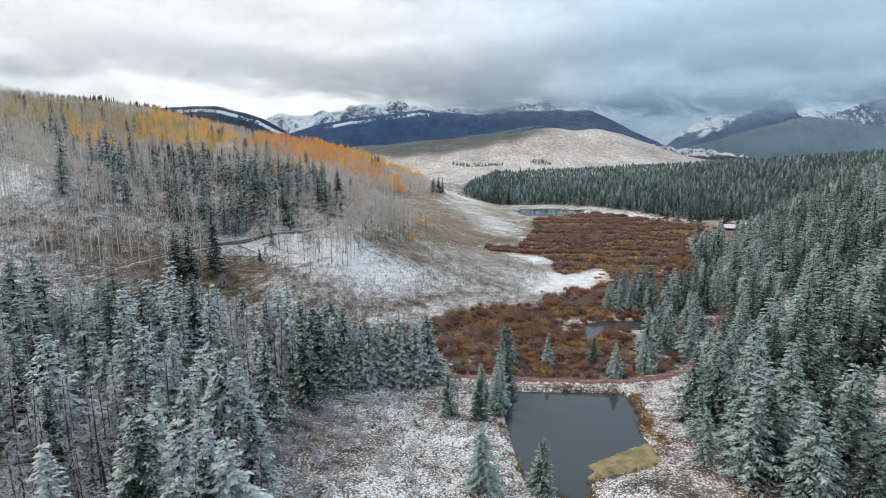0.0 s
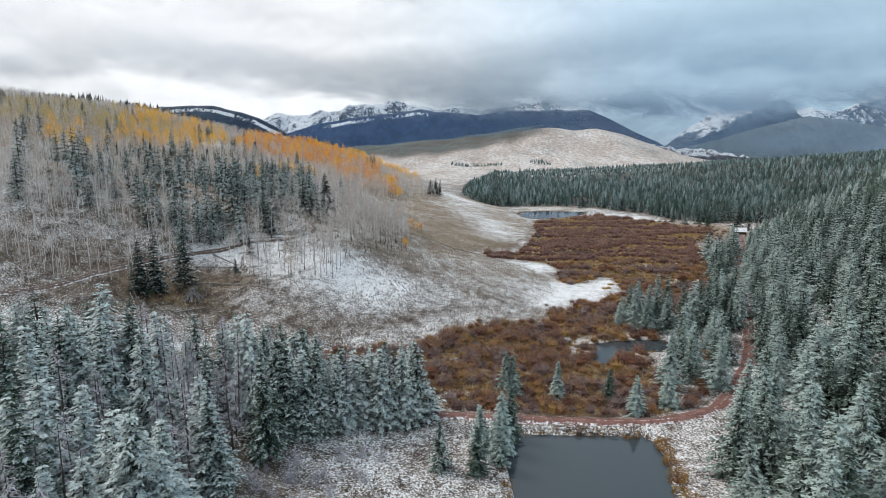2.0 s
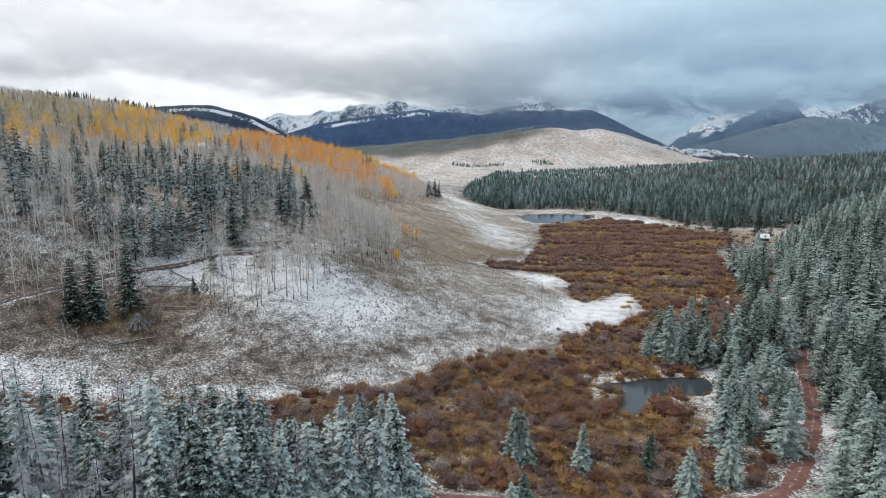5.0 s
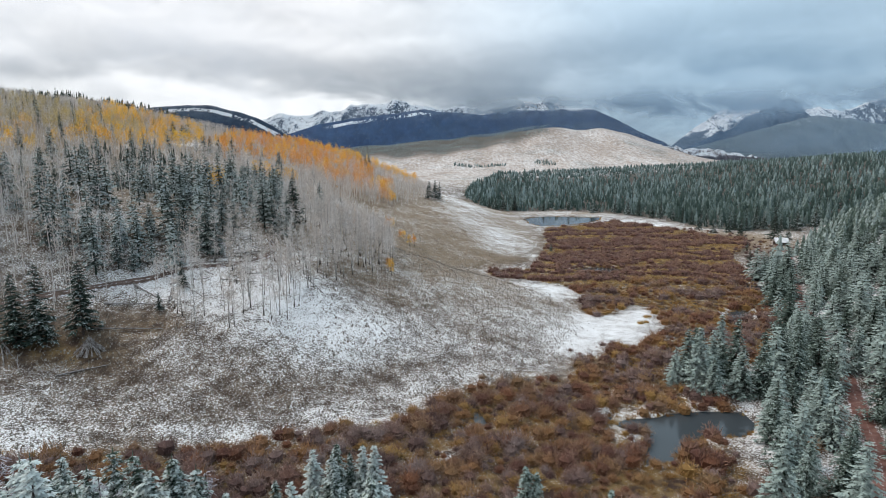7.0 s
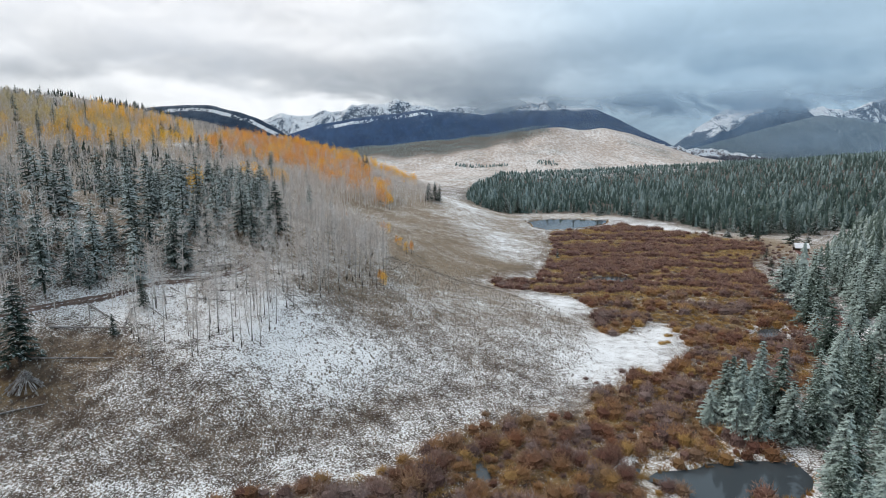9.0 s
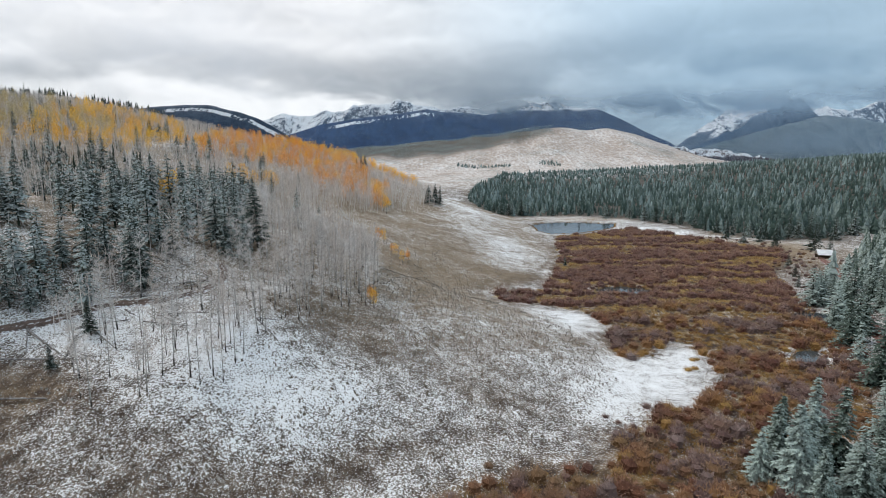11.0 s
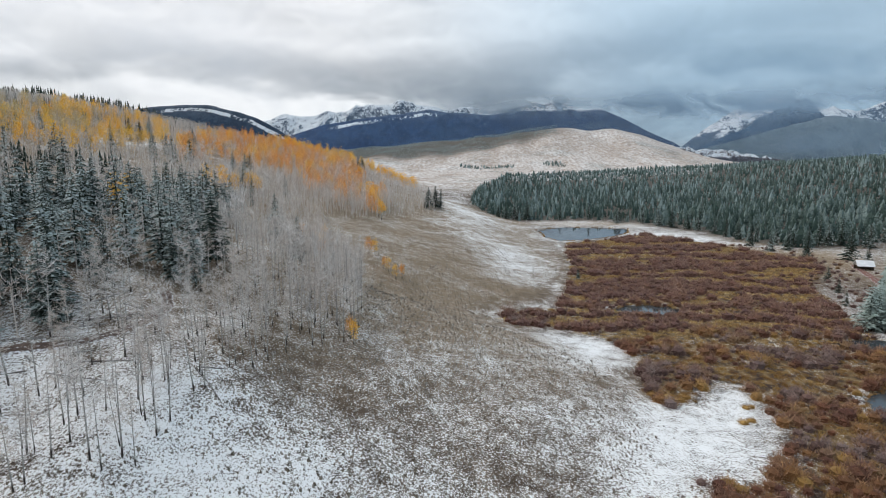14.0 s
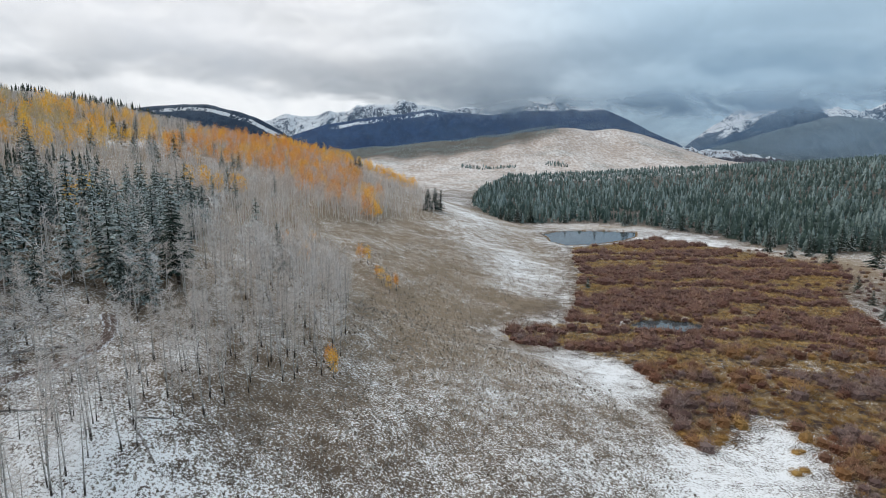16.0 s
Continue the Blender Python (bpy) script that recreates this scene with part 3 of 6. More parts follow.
def cover(x, y):
    """How much snow, bog, wood floor and straw lies at a place: each 0 to 1."""
    soft = lambda v, w: np.clip(v / w * 0.5 + 0.5, 0, 1)
    w1, w2 = wave(x, y, 60, 21), wave(x, y, 17, 22)
    bog = soft(inside(x, y, BOG) + 1.5 * w2, 4) * (1 - soft(inside(x, y, CLEAR_SNOW) + 1.5 * w2, 4))
    bog = np.maximum(bog, bump(x, y, -80, 183, 13, 5, 0.95) + bump(x, y, -66, 194, 11, 4, 0.4))
    d = knots(y, LEFT_TOE) - x
    e = x - knots(y, RIGHT_TOE)
    snow = 0.436 + 0.05 * w1 + 0.03 * w2 - 0.09 * np.clip((d - 60) / 80, 0, 1) * np.clip((y - 190) / 40, 0, 1) - 0.08 * np.clip((y - 230) / 60, 0, 1) * (d > 0)
    snow = snow + 0.20 * soft(inside(x, y, CLEAR_SNOW) + 1.5 * w2, 8)
    snow = snow + bump(x, y, -44, 209, 19, 10, 0.22, 10) + bump(x, y, -12, 202, 30, 11, 0.10) + bump(x, y, -68, 212, 14, 6, 0.22)
    snow = snow + bump(x, y, 36, 395, 15, 50, 0.19, -8) + bump(x, y, 20, 560, 18, 90, 0.22, 8) + bump(x, y, 150, 505, 24, 14, 0.22, -30) + bump(x, y, 195, 470, 40, 8, 0.16, -30)
    snow = snow + bump(x, y, -20, 92, 18, 26, 0.02) + bump(x, y, 48, 100, 6, 16, 0.1) - bump(x, y, 54, 134, 9, 12, 0.10) - bump(x, y, 20, 126, 40, 4, 0.08) + bump(x, y, -110, 235, 50, 50, 0.02) - bump(x, y, 195, 420, 26, 16, 0.12) - bump(x, y, 205, 450, 42, 55, 0.13, -25)
    snow = snow - bump(x, y, -16, 226, 16, 20, 0.10) - bump(x, y, 34, 345, 13, 8, 0.40) - bump(x, y, 4, 330, 30, 55, 0.10) - bump(x, y, -76, 186, 16, 7, 0.30)
    snow = snow - bump(x, y, 18, 230, 14, 30, 0.04, 20) + bump(x, y, 20, 255, 26, 46, 0.02) - bump(x, y, -112, 182, 30, 15, 0.16) - bump(x, y, -92, 172, 16, 8, 0.10) - bump(x, y, -66, 197, 14, 5, 0.25) + bump(x, y, -90, 160, 14, 6, 0.18) + bump(x, y, -74, 155, 12, 5, 0.22) + bump(x, y, -44, 165, 9, 2.5, 0.22) + bump(x, y, -10, 173, 7, 2, 0.2) + bump(x, y, -56, 184, 14, 6, 0.05) - bump(x, y, -10, 189, 22, 4, 0.15, 30)
    snow = snow + bump(x, y, -48, 200, 17, 12, 0.10) + bump(x, y, -28, 200, 16, 9, 0.12) + bump(x, y, -165, 205, 22, 16, 0.16) + bump(x, y, -195, 500, 16, 30, 0.35, -10)
    snow = snow - bump(x, y, -18, 228, 12, 13, 0.06) - bump(x, y, -2, 285, 18, 50, 0.10, 8) - bump(x, y, -40, 182, 26, 7, 0.05)
    snow = snow - 0.215 * bog
    snow = snow - bump(x, y, 176, 378, 26, 46, 0.20, -25) + 0.30 * bog * np.clip(wave(x, y, 13, 117) - 0.75, 0, 0.6) * (y < 300)
    for pool in (CREEK, POOL_SIDE, POOL, BROOK):
        snow = snow + 0.42 * np.exp(-((inside(x, y, pool) + 1.8) / 1.6) ** 2) * np.clip(0.6 + wave(x, y, 14, 118), 0, 1)
    near_wood = soft(e - 2, 10) * (y < 480) + soft(inside(x, y, [(-260, 20), (-38, 20), (-36, 96), (-24, 112), (-10, 124), (-20, 131), (-60, 118), (-260, 120)]), 8) * 0.8
    far_wood = soft(inside(x, y, FAR_WOOD), 14)
    hill_wood = soft(y - 2440 - 0.56 * np.maximum(x, -150), 60) * soft(480 - x, 120) * (y > 1500)
    wood = np.clip(near_wood + far_wood + 0.9 * hill_wood, 0, 1)
    tan = np.clip(soft(d - 4, 12) * np.clip((y - 205) / 60, 0, 1) * 0.5 + 0.35 * np.clip((y - 900) / 300, 0, 1) + bump(x, y, 200, 440, 40, 60, 0.7) + bump(x, y, 120, 580, 60, 14, 0.7), 0, 1)
    snow = snow + 0.04 * np.clip(near_wood, 0, 1) - 0.32 * far_wood
    snow = np.where(y > 1300, 0.40 + 0.05 * wave(x, y * 0.5, 240, 24) - 0.08 * np.clip((y - 2200) / 300, 0, 1) + bump(x, y, 800, 2740, 130, 60, 0.22) - 0.30 * hill_wood, snow)
    snow = np.minimum(snow, np.where(inside(x, y, CLEAR_SNOW) > -4, 0.70, 0.60))
    return np.clip(snow, 0, 1), np.clip(bog, 0, 1), wood, tan


# ---- ground ----
gx = graded(-170, 240, 3.3, -5200, 5200, 1.07)
gy = graded(50, 580, 3.3, -900, 4900, 1.045)
X, Y = np.meshgrid(gx, gy)
Z = ground_z(X, Y)
sn, bg, wd, tn = cover(X, Y)
ground = new("ground", mesh_of("ground", np.stack([X, Y, Z], -1).reshape(-1, 3), grid_faces(len(gx), len(gy)), M_GROUND, True,
                               remote=np.clip((Y - 900) / 400, 0, 1).ravel(), snow=sn.ravel(), bog=bg.ravel(), wood=wd.ravel(), tan=tn.ravel()))
tagged(ground, "brown autumn valley ground dusted with patchy snow", "ground", kind="structure")


def add_water(name, poly, level, label):
    bm = bmesh.new()
    cx, cy = sum(p[0] for p in poly) / len(poly), sum(p[1] for p in poly) / len(poly)
    bm.faces.new([bm.verts.new((cx + (x - cx) * 1.12, cy + (y - cy) * 1.12, level)) for x, y in poly])
    me = bpy.data.meshes.new(name)
    bm.to_mesh(me)
    bm.free()
    me.materials.append(M_WATER)
    return tagged(new(name, me), label, "pond", kind="structure")


for name, poly, level in WATERS:
    add_water("water_" + name, poly, level, "dark still water of a beaver pond in the marsh")


def strip(name, line, width, mat, label, lift=0.07):
    """A road draped over the ground."""
    pts = np.array(line, float)
    seg = np.concatenate([[0], np.cumsum(np.hypot(*np.diff(pts, axis=0).T))])
    s = np.arange(0, seg[-1], 1.5)
    c = np.stack([knots(s, list(zip(seg, pts[:, k])), 6.0) for k in (0, 1)], -1)
    t = np.gradient(c, axis=0)
    t /= np.linalg.norm(t, axis=1)[:, None]
    nrm = np.stack([t[:, 1], -t[:, 0]], -1)
    cols = np.linspace(-0.5, 0.5, 7)
    wob = 1 + 0.12 * np.sin(s * 0.37) + 0.08 * np.sin(s * 1.1)
    P = c[:, None, :] + nrm[:, None, :] * (cols[None, :] * width * wob[:, None])[..., None]
    z = ground_z(P[..., 0], P[..., 1]) + lift + np.array([-0.35, 0.03, 0.0, 0.06, 0.0, 0.03, -0.35])
    rim = np.broadcast_to(np.array([1, 0.7, 0, 0.75, 0, 0.7, 1.0]), z.shape)
    me = mesh_of(name, np.concatenate([P, z[..., None]], -1).reshape(-1, 3), grid_faces(len(cols), len(s))[:, ::-1], mat, True, rim=rim.ravel())
    return tagged(new(name, me), label, "road", kind="structure")


strip("road", ROAD, 4.0, M_DIRT, "red-brown dirt track with thin snow along its edges", 0.16)
strip("trail", TRAIL, 2.7, M_RUTS, "narrow muddy two-rut trail winding between bare aspens", 0.16)


# ---- far mountains ----
F_PIX = 784 / math.tan(math.radians(38))


def fractal(x, y, size, seed, octaves=6, sharp=True):
    """Ridged or rolling noise over arrays, about -1 to 1."""
    out, amp, total = np.zeros(x.shape), 1.0, 0.0
    off = np.random.RandomState(seed).uniform(0, 100, (octaves, 2))
    flat_x, flat_y = x.ravel(), y.ravel()
    for o in range(octaves):
        f = 2 ** o / size
        n = np.array([noise.noise((a * f + off[o, 0], c * f + off[o, 1], 0.37 * o)) for a, c in zip(flat_x, flat_y)]).reshape(x.shape)
        out += amp * (1 - 2.6 * np.abs(n) if sharp else 1.6 * n)
        total += amp
        amp *= 0.5
    return out / total * 1.3


def mountain(name, dist, crest, depth, mat, label, rough, seed, jag=0.02, size=700.0):
    """A range: crest is (bearing, height above the eye), both as thousandths of the distance."""
    n, rows = 300, 44
    b = np.linspace(crest[0][0], crest[-1][0], n)
    top = np.interp(b, [c[0] for c in crest], [c[1] for c in crest])
    v = np.concatenate([np.linspace(-1, 0, rows - 8), np.linspace(0, 1, 9)[1:]])
    B, V = np.meshgrid(b, v)
    yy, xx = dist + V * depth, B / 1000 * dist
    z0 = -30.0
    high = np.interp(B, b, top) / 1000 * dist + EYE - z0
    shape = np.clip(1 - np.abs(V), 0, 1) ** 1.1
    ridge = fractal(xx, yy * 0.55, size, seed)
    Zm = z0 + high * (shape + rough * (ridge - 0.15) * np.clip(shape * (1.12 - shape) * 3.0, 0, 1) + jag * ridge * shape)
    rise = (Zm - z0) / max(1.0, high.max())
    drop = np.interp(B, b, top) / 1000 * dist + EYE - Zm
    me = mesh_of(name, np.stack([xx, yy, Zm], -1).reshape(-1, 3), grid_faces(n, rows), mat, True, rise=rise.ravel(), drop=drop.ravel())
    return tagged(new(name, me), label, "mountain", kind="structure")


def marks(*pts):
    """Bearings and rises from marks on the skyline."""
    out = []
    for x, y in pts:
        b, e = (x - 784) / F_PIX, (441 - y) / F_PIX
        a = math.radians(-TILT)
        fwd, upw = math.cos(a) + e * math.sin(a), e * math.cos(a) - math.sin(a)
        out.append((1000 * b / fwd, 1000 * upw / fwd))
    return out


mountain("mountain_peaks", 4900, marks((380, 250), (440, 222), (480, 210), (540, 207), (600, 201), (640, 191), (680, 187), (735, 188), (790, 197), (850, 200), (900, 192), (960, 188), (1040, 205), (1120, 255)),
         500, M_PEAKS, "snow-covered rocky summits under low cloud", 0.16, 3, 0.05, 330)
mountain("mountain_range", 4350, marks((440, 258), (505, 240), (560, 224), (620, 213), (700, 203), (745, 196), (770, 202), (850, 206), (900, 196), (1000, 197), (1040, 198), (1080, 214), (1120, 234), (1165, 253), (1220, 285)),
         400, M_RANGE, "forested mountain painted haze-blue with snow along its crest", 0.12, 5, 0.012, 900)
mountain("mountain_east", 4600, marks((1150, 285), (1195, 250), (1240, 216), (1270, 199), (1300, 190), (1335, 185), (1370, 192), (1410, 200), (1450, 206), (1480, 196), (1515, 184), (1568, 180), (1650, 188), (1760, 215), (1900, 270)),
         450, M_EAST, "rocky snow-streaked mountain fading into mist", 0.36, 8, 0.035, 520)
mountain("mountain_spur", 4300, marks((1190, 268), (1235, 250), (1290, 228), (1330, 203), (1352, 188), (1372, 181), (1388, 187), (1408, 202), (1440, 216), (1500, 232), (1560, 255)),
         330, M_SPUR, "wooded spur painted haze-blue, rising to a rocky point", 0.22, 9, 0.03, 420)
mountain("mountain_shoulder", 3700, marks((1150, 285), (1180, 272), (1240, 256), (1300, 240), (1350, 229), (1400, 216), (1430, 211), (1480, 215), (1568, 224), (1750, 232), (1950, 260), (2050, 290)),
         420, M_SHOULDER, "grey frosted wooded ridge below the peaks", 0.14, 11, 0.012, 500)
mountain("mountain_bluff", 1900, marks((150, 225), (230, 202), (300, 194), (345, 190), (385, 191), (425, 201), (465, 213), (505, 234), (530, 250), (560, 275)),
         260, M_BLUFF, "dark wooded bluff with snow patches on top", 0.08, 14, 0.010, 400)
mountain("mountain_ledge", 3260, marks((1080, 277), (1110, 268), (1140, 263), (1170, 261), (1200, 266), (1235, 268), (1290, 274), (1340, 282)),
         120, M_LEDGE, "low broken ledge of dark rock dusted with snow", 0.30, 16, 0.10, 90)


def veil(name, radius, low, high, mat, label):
    """A single curved sheet hung across the head of the valley, for cloud and painted haze."""
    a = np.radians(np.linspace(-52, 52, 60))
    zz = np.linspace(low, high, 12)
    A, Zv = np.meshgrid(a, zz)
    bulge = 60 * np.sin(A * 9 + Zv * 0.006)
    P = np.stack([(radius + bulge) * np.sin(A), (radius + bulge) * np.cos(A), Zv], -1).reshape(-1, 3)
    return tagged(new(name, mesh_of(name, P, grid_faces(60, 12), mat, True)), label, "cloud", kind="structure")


veil("backdrop_haze", 3180, -40, 1200, M_HAZE, "bluish sheet added to paint haze in front of the far mountains")
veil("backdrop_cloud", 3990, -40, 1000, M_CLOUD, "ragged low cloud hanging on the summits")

# ---- plant forms ----
def spike(a, b, w, rng):
    """A three-sided tapering twig from a to b (arrays of points): points and triangles."""
    a, b = np.asarray(a, float), np.asarray(b, float)
    d = b - a
    d = d / (np.linalg.norm(d, axis=1)[:, None] + 1e-9)
    ref = np.where(np.abs(d[:, 2:3]) > 0.9, np.array([[1.0, 0, 0]]), np.array([[0, 0, 1.0]]))
    u = np.cross(d, ref)
    u /= np.linalg.norm(u, axis=1)[:, None] + 1e-9
    v = np.cross(d, u)
    w = np.broadcast_to(np.asarray(w, float), (len(a),))[:, None]
    ring = [a + w * (u * math.cos(k * 2.0944) + v * math.sin(k * 2.0944)) for k in range(3)]
    P = np.stack(ring + [b], 1).reshape(-1, 3)
    base = (np.arange(len(a)) * 4)[:, None, None]
    Fc = base + np.array([[0, 1, 3], [1, 2, 3], [2, 0, 3]])[None]
    return P, Fc.reshape(-1, 3)


def tube(pts, radii, sides=5):
    """A tapered stem of triangles along pts."""
    pts = np.asarray(pts, float)
    P = []
    for p, r in zip(pts, radii):
        P += [(p[0] + r * math.cos(k * 6.2832 / sides), p[1] + r * math.sin(k * 6.2832 / sides), p[2]) for k in range(sides)]
    Fc = []
    for i in range(len(pts) - 1):
        for k in range(sides):
            a, b = i * sides + k, i * sides + (k + 1) % sides
            Fc += [(a, b, b + sides), (a, b + sides, a + sides)]
    return np.array(P), np.array(Fc)


def merge(*bits):
    """Joins (points, faces, tip) triples."""
    P, Fc, T, o = [], [], [], 0
    for p, f, t in bits:
        P.append(p), Fc.append(f + o), T.append(np.broadcast_to(t, (len(p),)))
        o += len(p)
    return np.concatenate(P), np.concatenate(Fc), np.concatenate(T)


def conifer(seed, height, radius, levels, per, sprays, bare=0.08, droop=0.30, sparse=0.0, fat=0.34, long=0.42):
    """A spruce: the trunk (points, faces), and a crown of drooping fronds, each a rib set with needle sprays on both sides (points, faces, tip)."""
    r = np.random.RandomState(seed)
    lean = r.uniform(-0.02, 0.02, 2) * height
    trunk = tube([(lean[0] * k, lean[1] * k, height * k - (0.4 if k == 0 else 0)) for k in (0, 0.35, 0.7, 0.97)],
                 [height * 0.016 + 0.02, height * 0.011 + 0.015, height * 0.006 + 0.01, 0.01], 5)
    lv = np.repeat(np.arange(levels), per)
    n = len(lv)
    q = np.clip(bare + (1 - bare) * (np.maximum(lv + r.uniform(-0.3, 0.3, n), 0) / levels) ** 1.08, bare, 0.985)
    ragged = 1 + 0.16 * np.sin(lv * 1.7 + seed) * (lv % 3 == 0)
    reach = radius * np.minimum((1 - q) ** 0.82, 0.80 + 0.9 * (q - bare)) * ragged + 0.16
    a = lv * 2.4 + np.tile(np.arange(per), levels) * 6.2832 / per + r.uniform(-0.4, 0.4, n)
    reach *= r.uniform(0.72, 1.16, n) * (1 + 0.12 * np.sin(a * 2 + seed))
    kept = r.rand(n) >= sparse
    q, a, reach = q[kept], a[kept], reach[kept]
    lift = r.uniform(-0.08, 0.14, len(q)) + 0.25 * np.clip(q - 0.6, 0, 1)
    k = np.repeat(np.arange(len(q)), sprays)
    j = np.tile(np.arange(sprays), len(q))
    s = np.where(j == sprays - 1, 0.82, (j + r.uniform(0.3, 0.9, len(k))) / sprays)
    yaw = np.where(j == sprays - 1, r.uniform(-0.2, 0.2, len(k)), np.where(j % 2, 1.0, -1.0) * r.uniform(0.45, 1.05, len(k)))
    c, sn_ = np.cos(a[k]), np.sin(a[k])
    z = q[k] * height + reach[k] * (lift[k] * s - droop * s ** 1.5 + 0.12 * s ** 3)
    root_ = np.stack([lean[0] * q[k] + s * reach[k] * c, lean[1] * q[k] + s * reach[k] * sn_, z], -1)
    L = (0.22 + long * reach[k] * (1.15 - 0.55 * s)) * r.uniform(0.75, 1.2, len(k))
    c2, s2 = np.cos(a[k] + yaw), np.sin(a[k] + yaw)
    d = np.stack([c2, s2, r.uniform(-0.55, 0.10, len(k)) - 0.15 * s], -1) * L[:, None]
    roll = r.uniform(-0.75, 0.75, len(k))
    w = np.stack([-s2 * np.cos(roll), c2 * np.cos(roll), np.sin(roll)], -1) * (L * fat * r.uniform(0.75, 1.25, len(k)))[:, None]
    P = np.stack([root_ - d * 0.12 - w * 0.7, root_ + d * 0.28 + w, root_ + d], 1).reshape(-1, 3)
    # Low tip near the trunk picks the dark colour painted as crown shade.
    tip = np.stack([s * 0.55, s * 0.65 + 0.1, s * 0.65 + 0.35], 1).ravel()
    top = spike([(lean[0], lean[1], height * 0.93)], [(lean[0], lean[1], height * 1.03)], 0.08, r)
    return trunk, merge((P, np.arange(len(P)).reshape(-1, 3), tip), (*top, 1.0))


def spire(seed, height, radius, tiers, sides):
    """A far-off conifer: stacked ragged skirts."""
    r = np.random.RandomState(seed)
    bits = []
    for k in range(tiers):
        q0, q1 = k / tiers, (k + 1.55) / tiers
        rad = radius * (1 - 0.93 * (q0 + 0.04)) ** 0.9
        a = np.arange(sides) * 6.2832 / sides + r.uniform(0, 6)
        rr = rad * np.where(np.arange(sides) % 2, 0.62, 1.12) * r.uniform(0.8, 1.2, sides)
        rim = np.stack([rr * np.cos(a), rr * np.sin(a), height * (q0 + 0.03) - 0.25 * rr + r.uniform(-0.3, 0.3, sides)], -1)
        P = np.concatenate([rim, [[0, 0, height * min(q1, 1.0)]]])
        i = np.arange(sides)
        # Tip grows with height: lit, frosted tops are painted paler than the base.
        bits.append((P, np.stack([i, (i + 1) % sides, np.full(sides, sides)], -1), np.concatenate([np.full(sides, 0.25 + 0.6 * q0), [0.35 + 0.65 * min(q1, 1.0)]])))
    return merge(*bits)


def snag(seed, height, n, length=1.6, girth=1.0):
    """A dying conifer: a trunk and thin bare limbs hung with twigs."""
    r = np.random.RandomState(seed)
    trunk = tube([(0, 0, -0.4), (0.02 * height, 0, height * 0.5), (0.01 * height, 0.01 * height, height)], [0.15 * girth, 0.09 * girth, 0.015], 5)
    q = r.uniform(0.14, 0.97, n)
    a = r.uniform(0, 6.2832, n)
    L = length * (1.08 - q) ** 0.6 * r.uniform(0.45, 1.1, n)
    base = np.stack([0.015 * height * q, 0 * q, q * height], -1)
    tip = base + np.stack([np.cos(a) * L, np.sin(a) * L, -L * r.uniform(0.0, 0.55, n)], -1)
    p1, f1 = spike(base, tip, 0.035, r)
    k = r.randint(0, n, n * 3)
    s = r.uniform(0.3, 1.0, n * 3)[:, None]
    b2 = base[k] * (1 - s) + tip[k] * s
    t2 = b2 + np.stack([r.uniform(-0.4, 0.4, n * 3), r.uniform(-0.4, 0.4, n * 3), r.uniform(-0.45, 0.1, n * 3)], -1)
    p2, f2 = spike(b2, t2, 0.028, r)
    return trunk, merge((p1, f1, 0.4), (p2, f2, 0.9))


def aspen(seed, height, limbs, twigs, thick=1.0, spread=0.17):
    """A bare aspen: a pale trunk, and ascending limbs with twigs near the top."""
    r = np.random.RandomState(seed)
    bend = r.uniform(-0.05, 0.05, 4) * height
    foot = 0.0085 * height * thick + 0.03
    trunk = tube([(0, 0, -0.3), (0, 0, 0.7), (bend[0] * 0.08, bend[1] * 0.08, 1.3), (bend[0] * 0.5, bend[1] * 0.5, height * 0.45), (bend[0], bend[1], height * 0.97)],
                 [foot * 1.25, foot * 1.1, foot, 0.006 * height * thick + 0.02, 0.012], 4)
    trunk = (*trunk, np.repeat([1.0, 1.0, 0.0, 0.0, 0.0], 4))
    q = r.uniform(0.26, 0.97, limbs)
    a = r.uniform(0, 6.2832, limbs)
    L = height * spread * (1.15 - q) ** 0.5 * r.uniform(0.6, 1.25, limbs)
    base = np.stack([bend[0] * q, bend[1] * q, q * height * 0.97], -1)
    tip = base + np.stack([np.cos(a) * L, np.sin(a) * L, L * r.uniform(0.35, 1.0, limbs)], -1)
    p1, f1 = spike(base, tip, 0.032 * thick, r)
    k = r.randint(0, limbs, twigs)
    s = r.uniform(0.25, 1.0, twigs)[:, None]
    b2 = base[k] * (1 - s) + tip[k] * s
    d2 = np.stack([r.uniform(-0.95, 0.95, twigs), r.uniform(-0.95, 0.95, twigs), r.uniform(-0.2, 0.9, twigs)], -1) * 0.5
    p2, f2 = slivers(b2 + d2, d2, 0.024 * thick, r)
    return trunk, merge((p1, f1, 0.3), (p2, f2, 0.9)), tip


